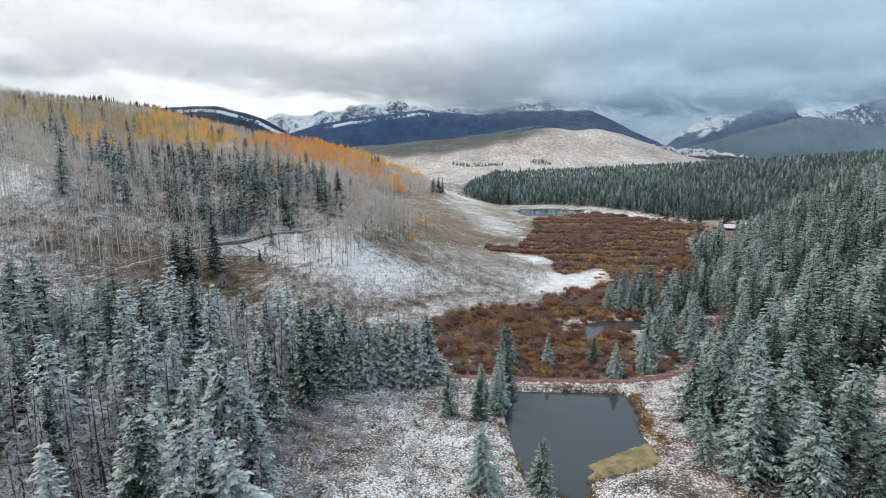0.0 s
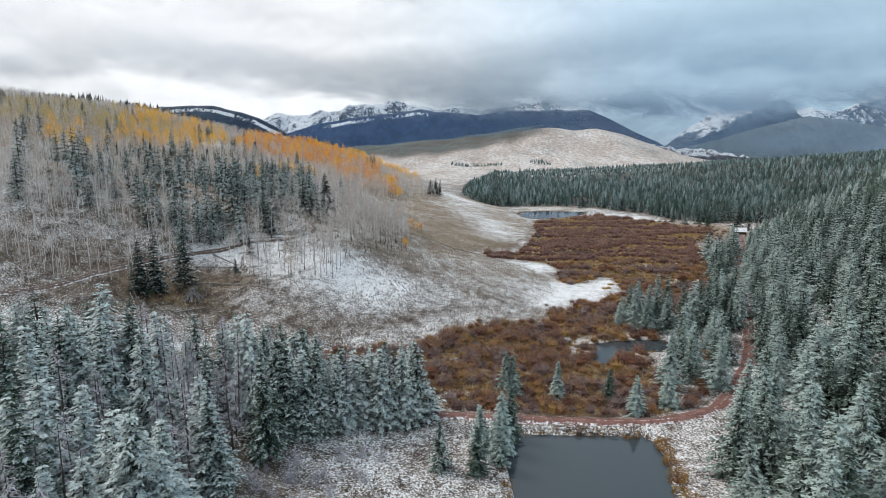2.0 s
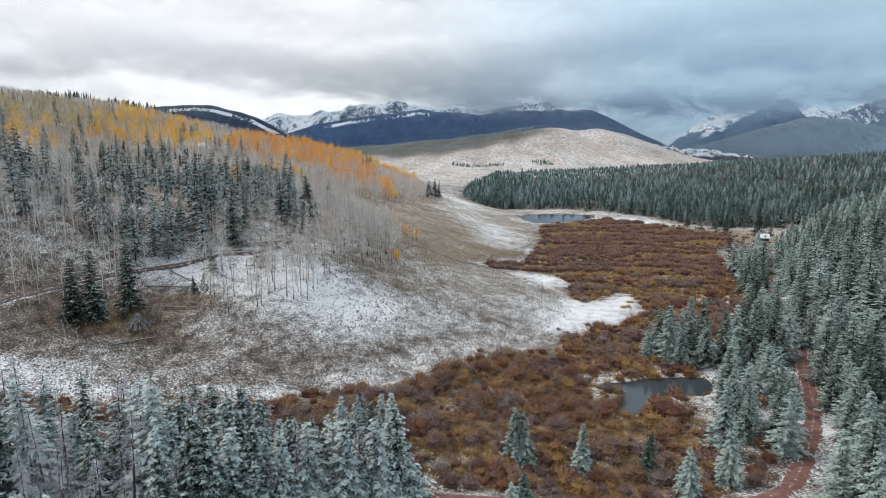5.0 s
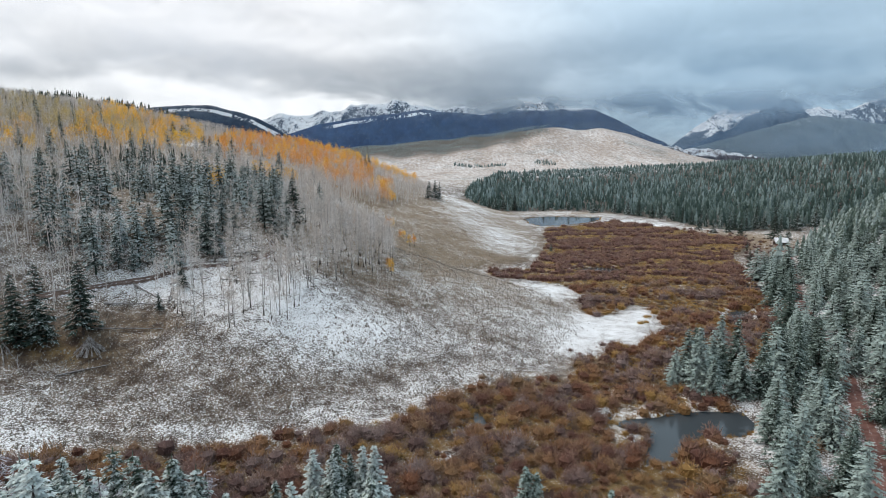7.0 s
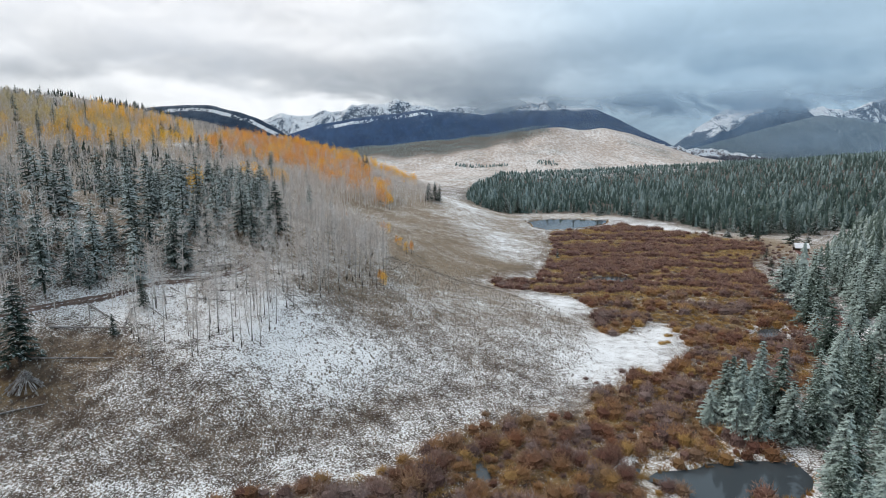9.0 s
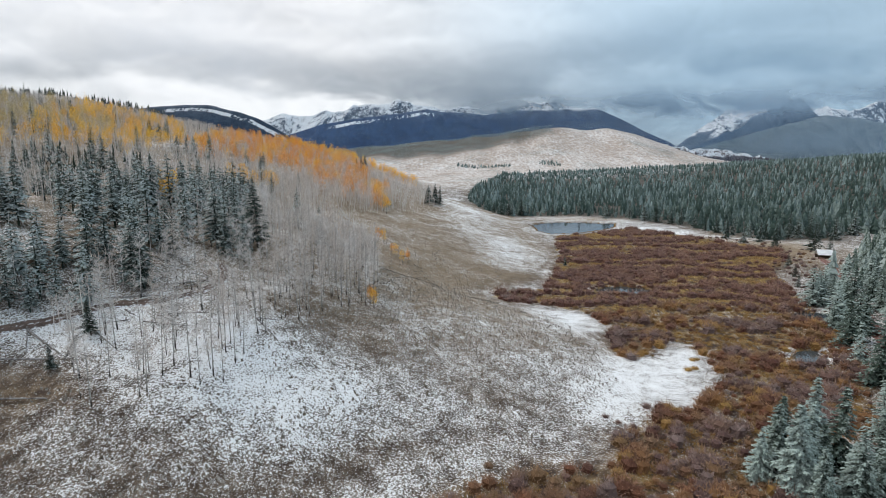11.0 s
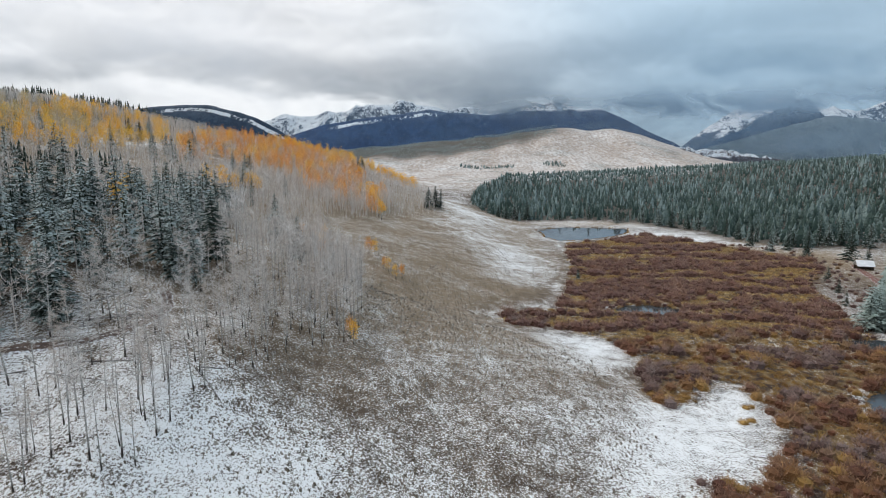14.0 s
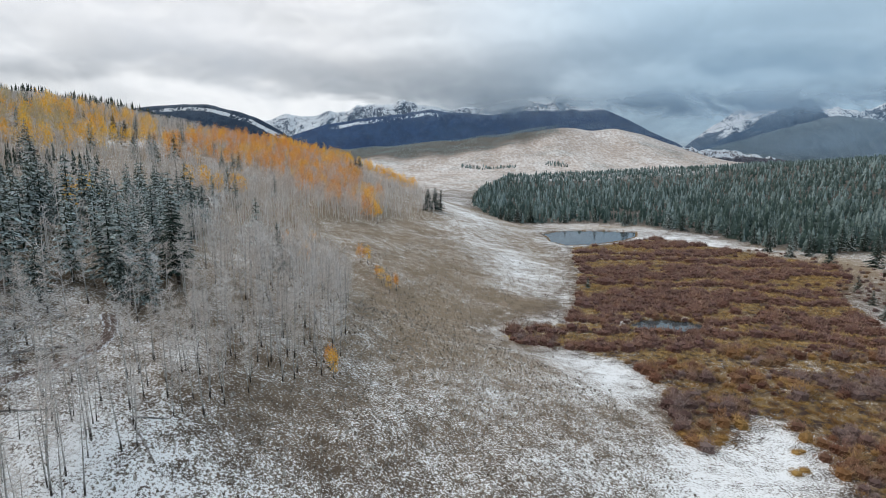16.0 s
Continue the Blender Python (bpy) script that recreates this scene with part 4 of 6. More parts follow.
def haze_aspen(seed, height, limbs, twigs):
    """A bare aspen for woods that stay far off: trunk, limbs, and a round head of fine twigs."""
    r = np.random.RandomState(seed)
    trunk = tube([(0, 0, -0.3), (r.uniform(-0.3, 0.3), r.uniform(-0.3, 0.3), height * 0.95)], [0.14, 0.03], 3)
    q = r.uniform(0.4, 0.9, limbs)
    a = r.uniform(0, 6.2832, limbs)
    L = height * 0.2 * r.uniform(0.6, 1.2, limbs)
    base = np.stack([0 * q, 0 * q, q * height], -1)
    tip = base + np.stack([np.cos(a) * L, np.sin(a) * L, L * r.uniform(0.2, 0.9, limbs)], -1)
    p1, f1 = spike(base, tip, 0.06, r)
    c = np.stack([r.normal(0, height * 0.105, twigs), r.normal(0, height * 0.105, twigs), height * np.clip(r.normal(0.72, 0.15, twigs), 0.38, 1.0)], -1)
    d = np.stack([r.uniform(-0.8, 0.8, twigs), r.uniform(-0.8, 0.8, twigs), r.uniform(0.1, 1.1, twigs)], -1) * 0.75
    w = np.cross(d, r.normal(0, 1, (twigs, 3)))
    w *= 0.07 / (np.linalg.norm(w, axis=1)[:, None] + 1e-9)
    P = np.stack([c - d - w, c - d + w, c + d], 1).reshape(-1, 3)
    Fc = np.arange(twigs * 3).reshape(-1, 3)
    return merge((*trunk, 0.0), (p1, f1, 0.3), (P, Fc, 0.9))


def leaves(centres, n, size, spread, seed, lone=False):
    """Many small leaf sprays round the given centres, of two triangles or a lone one."""
    r = np.random.RandomState(seed)
    c = centres[r.randint(0, len(centres), n)] + r.normal(0, 1, (n, 3)) * spread
    u = r.normal(0, 1, (n, 3))
    u /= np.linalg.norm(u, axis=1)[:, None]
    v = np.cross(u, r.normal(0, 1, (n, 3)))
    v /= np.linalg.norm(v, axis=1)[:, None]
    s = size * r.uniform(0.6, 1.4, (n, 1))
    P = np.stack([c - u * s, c + v * s * 0.7 + u * s * 0.1, c + u * s, c - v * s * 0.7 + u * s * 0.1], 1).reshape(-1, 3)
    b = (np.arange(n) * 4)[:, None, None]
    if lone:
        return P.reshape(-1, 4, 3)[:, :3].reshape(-1, 3), np.arange(n * 3).reshape(-1, 3), np.repeat(r.uniform(0, 1, n), 3)
    return P, (b + np.array([[0, 1, 2], [0, 2, 3]])[None]).reshape(-1, 3), np.repeat(r.uniform(0, 1, n), 4)


def shrub(seed, radius, height, stems, w, twigs=0):
    """A dome of fanned stems."""
    r = np.random.RandomState(seed)
    a = r.uniform(0, 6.2832, stems)
    f = np.sqrt(r.uniform(0, 1, stems))
    base = np.stack([np.cos(a) * f * radius * 0.45, np.sin(a) * f * radius * 0.45, np.full(stems, -0.15)], -1)
    tip = np.stack([np.cos(a) * f * radius, np.sin(a) * f * radius, height * np.sqrt(np.clip(1.08 - f ** 2, 0.06, 1)) * r.uniform(0.7, 1.12, stems)], -1)
    tip += r.normal(0, 0.12, tip.shape)
    bits = [(*spike(base, tip, w, r), 0.3)]
    if twigs:
        k = r.randint(0, stems, twigs)
        s = r.uniform(0.4, 0.95, twigs)[:, None]
        b2 = base[k] * (1 - s) + tip[k] * s
        t2 = b2 + np.stack([r.uniform(-0.45, 0.45, twigs), r.uniform(-0.45, 0.45, twigs), r.uniform(0.05, 0.5, twigs)], -1)
        bits.append((*spike(b2, t2, w * 0.8, r), 0.9))
    return merge(*bits)


def mound(seed, radius, height, sides=8, rings=3):
    """A lumpy rounded bush body."""
    r = np.random.RandomState(seed)
    P, T = [], []
    for k in range(rings):
        q = k / rings
        a = np.arange(sides) * 6.2832 / sides + 0.4 * k
        rr = radius * math.cos(q * 1.45) ** 0.7 * r.uniform(0.72, 1.2, sides)
        P.append(np.stack([rr * np.cos(a), rr * np.sin(a), height * math.sin(q * 1.5) * r.uniform(0.85, 1.2, sides) - (0.15 if k == 0 else 0)], -1))
        T += [0.05 + 0.75 * q] * sides
    P = np.concatenate(P + [[[r.uniform(-0.1, 0.1), r.uniform(-0.1, 0.1), height * 1.02]]])
    Fc = []
    for k in range(rings - 1):
        for i in range(sides):
            a, b = k * sides + i, k * sides + (i + 1) % sides
            Fc += [(a, b, b + sides), (a, b + sides, a + sides)]
    top = rings * sides
    Fc += [((rings - 1) * sides + i, (rings - 1) * sides + (i + 1) % sides, top) for i in range(sides)]
    return P, np.array(Fc), np.array(T + [0.9])


def slivers(c, d, width, r):
    """One thin tapering twig, a single triangle, at each centre c along d."""
    w = np.cross(d, r.normal(0, 1, d.shape))
    w *= width / (np.linalg.norm(w, axis=1)[:, None] + 1e-9)
    return np.stack([c - d - w, c - d + w, c + d], 1).reshape(-1, 3), np.arange(len(c) * 3).reshape(-1, 3)


def bush(seed, radius, height, fuzz, w, stems=0, twig=0.45, body=0.0):
    """A rounded willow: fine twigs fanned through a dome over a dark core painted as their shade."""
    r = np.random.RandomState(seed)
    a, q = r.uniform(0, 6.2832, fuzz), np.arccos(r.uniform(0.02, 1, fuzz))
    f = r.uniform(0.2, 1.0, fuzz) ** 0.6 * r.uniform(0.85, 1.12, fuzz)
    n = np.stack([np.sin(q) * np.cos(a), np.sin(q) * np.sin(a), np.cos(q)], -1)
    c = n * f[:, None] * np.array([radius, radius, height])
    c *= 1 + 0.16 * np.sin(3 * a + seed)[:, None] * np.sin(q)[:, None] * np.array([1, 1, 0]) + 0.10 * np.sin(5 * a + 2 * seed)[:, None] * np.array([0.5, 0.5, 1])
    d = (n * 0.75 + np.array([0, 0, 0.35]) + r.normal(0, 0.42, n.shape)) * twig * 0.5
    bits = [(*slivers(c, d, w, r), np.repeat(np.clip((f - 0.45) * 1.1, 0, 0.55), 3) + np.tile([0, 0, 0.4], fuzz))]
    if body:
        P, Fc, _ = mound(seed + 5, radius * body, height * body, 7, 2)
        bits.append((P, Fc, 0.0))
    if stems:
        bits.append(shrub(seed + 7, radius * 0.95, height, stems, w * 0.8))
    return merge(*bits)


# ---- planting ----
def scatter(poly, step, seed, keep=None, jitter=0.46):
    """Places inside an outline on a jittered grid."""
    r = np.random.RandomState(seed)
    xs, ys = [p[0] for p in poly], [p[1] for p in poly]
    gx_, gy_ = np.meshgrid(np.arange(min(xs), max(xs), step), np.arange(min(ys), max(ys), step * 0.9))
    gx_[1::2] += step * 0.5
    x = (gx_ + r.uniform(-jitter, jitter, gx_.shape) * step).ravel()
    y = (gy_ + r.uniform(-jitter, jitter, gy_.shape) * step).ravel()
    ok = (inside(x, y, poly) > 0) & (np.abs(x) < 0.84 * y + 22)
    x, y = x[ok], y[ok]
    if keep is not None:
        k = r.rand(len(x)) < keep(x, y)
        x, y = x[k], y[k]
    return np.stack([x, y], -1)


def clear_of(x, y, road=3.0, water=1.0):
    ok = (along(x, y, ROAD) > road) & (along(x, y, TRAIL) > 2.0)
    for _, poly, _l in WATERS:
        ok &= inside(x, y, poly) < -water
    return ok.astype(float)


def mass(name, forms, spots, sizes, mat, label, category, seed, squash=(1.0, 1.0), sink=0.0, patch=0.0):
    """Plants the forms at all the spots, joined into one object of kind stuff."""
    if not len(spots):
        return None
    r = np.random.RandomState(seed)
    z = ground_z(spots[:, 0], spots[:, 1]) - sink
    which = r.randint(0, len(forms), len(spots))
    turn, vary = r.uniform(0, 6.2832, len(spots)), r.uniform(0, 1, len(spots))
    if patch:
        vary = (0.5 + 0.9 * wave(spots[:, 0], spots[:, 1] * 1.6, patch, seed) + 0.12 * r.uniform(-1, 1, len(spots))) % 1.0
    fat = r.uniform(squash[0], squash[1], len(spots))
    Ps, Fs, Ts, Vs, o = [], [], [], [], 0
    for k, (P, Fc, T) in enumerate(forms):
        i = np.where(which == k)[0]
        if not len(i):
            continue
        c, s = np.cos(turn[i])[:, None], np.sin(turn[i])[:, None]
        sc, ft = sizes[i][:, None], fat[i][:, None]
        Q = np.stack([(P[None, :, 0] * c - P[None, :, 1] * s) * sc * ft + spots[i, 0][:, None],
                      (P[None, :, 0] * s + P[None, :, 1] * c) * sc * ft + spots[i, 1][:, None], P[None, :, 2] * sc + z[i][:, None]], -1)
        Ps.append(Q.reshape(-1, 3))
        Fs.append((Fc[None] + (np.arange(len(i)) * len(P))[:, None, None] + o).reshape(-1, 3))
        Ts.append(np.tile(T, len(i)))
        Vs.append(np.repeat(vary[i], len(P)))
        o += len(P) * len(i)
    me = mesh_of(name, np.concatenate(Ps), np.concatenate(Fs), mat, False, tip=np.concatenate(Ts), vary=np.concatenate(Vs))
    return tagged(new(name, me), label, category, kind="stuff")


def with_trunk(form):
    """Trunk and crown joined, for woods that stay far off."""
    return merge((*form[0], 0.0), form[1][:3])


def specimen(name, trunk, crown, trunk_mat, crown_mat, label, category, group, vary, extra=None):
    """One tree of its own: an Empty at its foot with a trunk and a crown."""
    root = tagged(new(name), label, category, group)
    for part_name, geo, mat in (("trunk", trunk, trunk_mat), ("crown", crown, crown_mat)) + (extra or ()):
        P, Fc = geo[0], geo[1]
        T = geo[2] if len(geo) > 2 else np.zeros(len(P))
        ob = new(part_name, mesh_of(part_name, P, Fc, mat, False, tip=T, vary=vary if len(geo) < 4 else geo[3]))
        ob.parent = root
    return root


def plant(models, spots, sizes, seed, sink=0.0, tilt=2.0):
    """Stands copies of the models at the spots. The models themselves take the first spots."""
    r = np.random.RandomState(seed)
    z = ground_z(spots[:, 0], spots[:, 1]) - sink
    for i, ((x, y), h, s) in enumerate(zip(spots, z, sizes)):
        m = pose(x, y, h, r.uniform(-tilt, tilt), r.uniform(-tilt, tilt), r.uniform(0, 360)) @ Matrix.Diagonal((s * r.uniform(0.9, 1.12), s * r.uniform(0.9, 1.12), s, 1))
        if i < len(models):
            models[i].matrix_basis = m
        else:
            ob = copy_thing(models[i % len(models)], Matrix())
            ob.matrix_basis = m


def near_first(spots, count, line=((6, 60), (10, 240))):
    """Splits the spots: those nearest to a line through the valley, and the rest."""
    d = along(spots[:, 0], spots[:, 1], list(line))
    o = np.argsort(d)
    return spots[o[:count]], spots[o[count:]]

# ---- conifers ----
HERO = [conifer(100 + k, 12.0, (3.1, 3.6, 2.8, 3.4, 3.8, 3.0)[k], 22, 7, 12, (0.05, 0.04, 0.09, 0.05, 0.07, 0.10)[k], (0.34, 0.38, 0.30, 0.36, 0.34, 0.40)[k], 0.10, 0.32, 0.22) for k in range(6)]
FINE = [conifer(110 + k, 12.0, (3.1, 3.5, 2.8, 3.6)[k], 26, 7, 20, (0.05, 0.07, 0.09, 0.05)[k], (0.34, 0.38, 0.32, 0.36)[k], 0.12, 0.34, 0.20) for k in range(4)]
TALL = [conifer(120 + k, 12.0, (2.9, 3.2, 2.6)[k], 22, 7, 10, (0.10, 0.14, 0.08)[k], 0.36, 0.12, 0.30, 0.32) for k in range(3)]
MID = [conifer(140 + k, 12.0, (3.2, 3.6, 2.9, 3.7, 3.3)[k], 16, 6, 9, (0.06, 0.05, 0.10, 0.06, 0.08)[k], 0.36, 0.06, 0.36, 0.28) for k in range(5)]
SLIM = [conifer(160 + k, 12.0, (2.5, 2.9, 2.2, 3.1)[k], 14, 6, 7, (0.14, 0.18, 0.15, 0.12)[k], 0.36, 0.10, 0.38, 0.38) for k in range(4)]
FARC = [spire(180 + k, 12.0, (2.0, 2.5, 2.2, 1.9)[k], 4, 6) for k in range(4)]
REMOTE = [spire(185 + k, 12.0, (2.1, 2.5, 2.3, 1.9)[k], 3, 6) for k in range(4)]
BACK = [spire(190 + k, 12.0, (2.1, 2.5, 2.3, 1.9)[k], 6, 8) for k in range(4)]
THIN = [snag(230 + k, 12.0, 42, 2.2, 0.55) for k in range(3)]
SNAGS = [snag(220 + k, 12.0, 85, 2.1) for k in range(4)]

SIDE_WOOD = [(56, 60), (50, 100), (56, 122), (60, 136), (52, 142), (60, 168), (58, 190), (60, 199), (74, 197), (88, 206), (106, 236), (116, 254), (128, 290), (146, 318), (178, 350), (206, 380),
             (222, 396), (245, 428), (330, 455), (330, 300), (300, 60), (200, 20), (80, 20)]
LEFT_WOOD = [(-230, 20), (-10, 20), (-24, 70), (-29, 84), (-28, 95), (-22, 106), (-14, 116), (-3, 121), (1, 128), (-6, 131), (-20, 130), (-30, 125), (-36, 117), (-46, 115), (-66, 113), (-110, 112), (-230, 118)]
HILL_WOOD = [(-150, 244), (-118, 256), (-128, 292), (-118, 330), (-92, 362), (-72, 330), (-50, 262), (-47, 248), (-52, 234), (-60, 226), (-72, 217), (-88, 212), (-110, 210), (-140, 216)]
UPPER_WOOD = [(-190, 330), (-196, 378), (-170, 392), (-150, 405), (-138, 382), (-146, 340), (-146, 315), (-168, 310)]

side = scatter(SIDE_WOOD, 6.0, 31, lambda x, y: clear_of(x, y, 2.3) * ((y > 140) | (along(x, y, ROAD) > 5.5) | (y < 126)) * (np.hypot(x - 204, y - 400) > 13) * np.clip(1.2 - 0.006 * along(x, y, ROAD), 0.55, 1) * (0.93 + 0.1 * wave(x, y, 40, 41)))
edge = scatter([(-40, 112), (-36, 121), (-30, 127), (-20, 132), (-8, 134), (-1, 130), (-2, 124), (-6, 119), (-14, 114), (-26, 106)], 2.9, 40, lambda x, y: clear_of(x, y, 2.0) * 0.92)
left = scatter(LEFT_WOOD, 3.5, 32, lambda x, y: clear_of(x, y, 4.0) * np.clip(1.1 - 0.006 * np.maximum(0, -x - 70), 0.45, 1) * 0.88)
hill = scatter(HILL_WOOD, 5.0, 33, lambda x, y: clear_of(x, y) * (0.62 + 0.45 * wave(x, y, 34, 43)) * np.where(x < -84 - 0.25 * (y - 215), 0.42, 1.0))
LONE = np.array([(17, 138), (26, 133.5), (37, 134), (40.5, 126.5), (12, 113), (8, 111), (11, 106.5), (1, 105), (6, 80), (15, 80), (57, 190), (65, 198), (69, 193),
                 (72, 200), (61, 186), (-42, 129), (-38, 129.5), (-40, 126), (-36, 131), (-44, 131), (-19, 137), (-15, 143), (-12, 143.5), (-10, 145), (-8, 144), (-12, 141), (-6, 142.5), (-27, 129), (16, 138.5), (9, 114), (14, 117), (49, 131), (7, 104), (48, 103), (53.5, 99), (50, 90), (46, 95), (55, 92), (44, 88), (48, 82), (52, 84)])
r31 = np.random.RandomState(77)
is_snag = (r31.rand(len(left)) < np.clip(0.58 + 0.3 * wave(left[:, 0], left[:, 1], 45, 44), 0.1, 0.85))
snag_spots, left_spruce = left[is_snag], left[~is_snag]

near_spruce, rest_side = near_first(np.concatenate([LONE, edge, left_spruce, side]), 300, ((4, 60), (8, 120), (40, 200)))
rs = np.random.RandomState(5)
grown = np.where(near_spruce[:, 0] > 46, rs.uniform(0.65, 1.15, len(near_spruce)), rs.uniform(0.8, 1.35, len(near_spruce)))
grown = np.where((near_spruce[:, 0] > -2) & (near_spruce[:, 0] < 46), rs.uniform(0.62, 0.95, len(near_spruce)), grown)
grown = np.where((near_spruce[:, 0] < -3) & (near_spruce[:, 1] > 124), rs.uniform(0.7, 1.0, len(near_spruce)), grown)
grown = grown * np.where(rs.rand(len(near_spruce)) < 0.12, 0.55, 1)
grown = np.where((near_spruce[:, 0] < -20) & (near_spruce[:, 1] < 112), grown * 1.2, grown)
west = near_spruce[:, 0] < 3
grown = np.where(near_spruce[:, 0] > 46, grown * np.where(near_spruce[:, 1] < 140, 1.3, 1.12), grown)
close = np.arange(len(near_spruce)) < 110
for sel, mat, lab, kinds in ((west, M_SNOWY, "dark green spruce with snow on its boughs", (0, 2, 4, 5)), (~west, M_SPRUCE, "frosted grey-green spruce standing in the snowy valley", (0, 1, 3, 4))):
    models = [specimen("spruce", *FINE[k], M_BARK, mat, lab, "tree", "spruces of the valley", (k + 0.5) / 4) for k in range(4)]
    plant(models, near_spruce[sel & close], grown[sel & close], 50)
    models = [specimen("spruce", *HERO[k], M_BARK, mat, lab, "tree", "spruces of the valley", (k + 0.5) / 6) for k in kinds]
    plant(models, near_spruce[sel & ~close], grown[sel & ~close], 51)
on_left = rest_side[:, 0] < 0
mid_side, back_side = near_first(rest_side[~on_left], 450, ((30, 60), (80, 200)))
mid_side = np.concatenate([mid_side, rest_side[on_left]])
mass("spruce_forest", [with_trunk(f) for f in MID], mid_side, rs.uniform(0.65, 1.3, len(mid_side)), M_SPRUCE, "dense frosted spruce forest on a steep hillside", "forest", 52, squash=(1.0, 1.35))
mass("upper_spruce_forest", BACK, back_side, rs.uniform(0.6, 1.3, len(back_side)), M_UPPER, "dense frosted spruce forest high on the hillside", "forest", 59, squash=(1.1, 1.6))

near_snag, rest_snag = near_first(snag_spots, 150)
models = [specimen("dead_spruce", *SNAGS[k], M_BARK, M_DEAD, "grey dying spruce with bare rime-covered twigs", "tree", "dying spruces", (k + 0.5) / 4) for k in range(4)]
plant(models, near_snag, rs.uniform(0.8, 1.4, len(near_snag)), 53)
mass("dead_spruce_stand", [with_trunk(f) for f in THIN], rest_snag, rs.uniform(0.8, 1.4, len(rest_snag)), M_DEAD, "stand of grey dying spruces with bare twigs", "forest", 54)

ridge = scatter([(-560, 520), (-300, 470), (-262, 560), (-232, 620), (-262, 760), (-330, 900), (-560, 960)], 8.0, 34, lambda x, y: 0.4 + 0.3 * wave(x, y, 90, 47))
upper = scatter(UPPER_WOOD, 6.0, 35, lambda x, y: 0.7 + 0 * x)
loose = scatter([(-330, 220), (-70, 200), (-40, 260), (-70, 420), (-160, 560), (-320, 560)], 16.0, 36, lambda x, y: 0.30 + 0.3 * wave(x, y, 80, 46))
DARK = np.array([(-74, 627), (-71, 631), (-77, 622), (-4, 524), (-8, 520), (-1, 527), (-10, 517), (-48, 262), (-38, 296), (-200, 500), (-196, 505), (63, 377), (-62, 226), (-64, 210), (-84, 184), (-87.5, 182), (-77.5, 189), (-66, 201)])
hill_all = np.concatenate([hill, loose])
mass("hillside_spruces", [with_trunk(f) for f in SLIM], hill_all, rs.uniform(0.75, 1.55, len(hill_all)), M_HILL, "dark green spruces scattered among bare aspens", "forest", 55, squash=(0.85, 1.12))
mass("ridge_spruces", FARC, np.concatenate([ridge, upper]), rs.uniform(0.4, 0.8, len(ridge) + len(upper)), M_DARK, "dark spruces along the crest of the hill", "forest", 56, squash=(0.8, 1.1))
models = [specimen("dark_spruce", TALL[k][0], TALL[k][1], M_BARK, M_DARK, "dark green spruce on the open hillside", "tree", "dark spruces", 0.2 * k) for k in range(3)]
plant(models, DARK, np.array([1.3, 1.4, 1.1, 1.3, 1.2, 1.2, 0.9, 1.5, 1.1, 1.3, 1.1, 0.42, 0.9, 0.6, 1.5, 1.35, 1.45, 0.4]), 57)

far = scatter(FAR_WOOD, 7.2, 37, lambda x, y: np.clip(1.1 - (y - 560) / 700, 0.25, 0.92) * np.where(inside(x, y, [(150, 640), (215, 650), (210, 700), (150, 690)]) > 0, 0.1, 1))
tall = rs.uniform(0.35, 0.9, len(far)) * (0.95 + 0.25 * wave(far[:, 0], far[:, 1], 55, 38) + 0.35 * np.clip((far[:, 0] - 120) / 120, 0, 1) * (far[:, 1] < 640))
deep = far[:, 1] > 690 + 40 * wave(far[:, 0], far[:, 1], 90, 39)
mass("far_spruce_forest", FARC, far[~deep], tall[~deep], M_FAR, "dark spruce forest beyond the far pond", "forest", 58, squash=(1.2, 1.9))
mass("farther_spruce_forest", REMOTE, far[deep], tall[deep] * 1.05, M_DEEP, "frosted spruce forest, paled by painted haze, behind the dark front rows", "forest", 60, squash=(1.2, 1.9))

# ---- aspens ----
BARE = [aspen(300 + k, 10.0, 26, 300, 0.66, 0.15) for k in range(5)]
BARE_FAR = [haze_aspen(340 + k, 9.5, 3, 34) for k in range(6)]
GROVE = [(-54, 190), (-46, 193), (-40, 196), (-34, 199), (-31, 212), (-26, 224), (-20, 236), (-13, 244), (-13, 262), (-18, 290), (-28, 326), (-44, 345), (-52, 392), (-34, 420), (-30, 480), (-60, 560), (-90, 560), (-120, 420), (-125, 330),
         (-72, 250), (-75, 212), (-62, 198)]
SLOPE = [(-330, 180), (-150, 188), (-110, 214), (-92, 300), (-100, 400), (-70, 470), (-24, 440), (-4, 500), (-4, 600), (-40, 700), (-200, 800), (-330, 760), (-420, 560), (-420, 300)]
grove = scatter(GROVE, 3.1, 61, lambda x, y: clear_of(x, y) * np.where(x < -40, 0.6, 1.0) * np.where(inside(x, y, HILL_WOOD) > 2, 0.35, 0.85) * np.where(y < 215, 0.95, 1))
slope = scatter(SLOPE, 5.6, 62, lambda x, y: 0.85 * np.where(inside(x, y, GROVE) > 0, 0.0, 1.0) * np.where(inside(x, y, [(-200, 485), (-160, 440), (-150, 470), (-190, 530)]) > 0, 0.05, 1) * np.clip(1.1 - (y - 200) / 1400, 0.4, 1))
west_asp = scatter([(-160, 166), (-112, 172), (-98, 180), (-86, 196), (-78, 214), (-92, 232), (-160, 232)], 4.0, 107, lambda x, y: clear_of(x, y) * 0.8)
slope = np.concatenate([slope, west_asp])
near_asp, rest_asp = near_first(grove, 280, ((-20, 190), (-20, 250)))
models = [specimen("bare_aspen", BARE[k][0], BARE[k][1], M_ASPEN, M_TWIG, "leafless pale grey aspen on snowy ground", "tree", "bare aspens", k / 5) for k in range(5)]
plant(models, near_asp, rs.uniform(0.8, 1.5, len(near_asp)), 63, tilt=3)
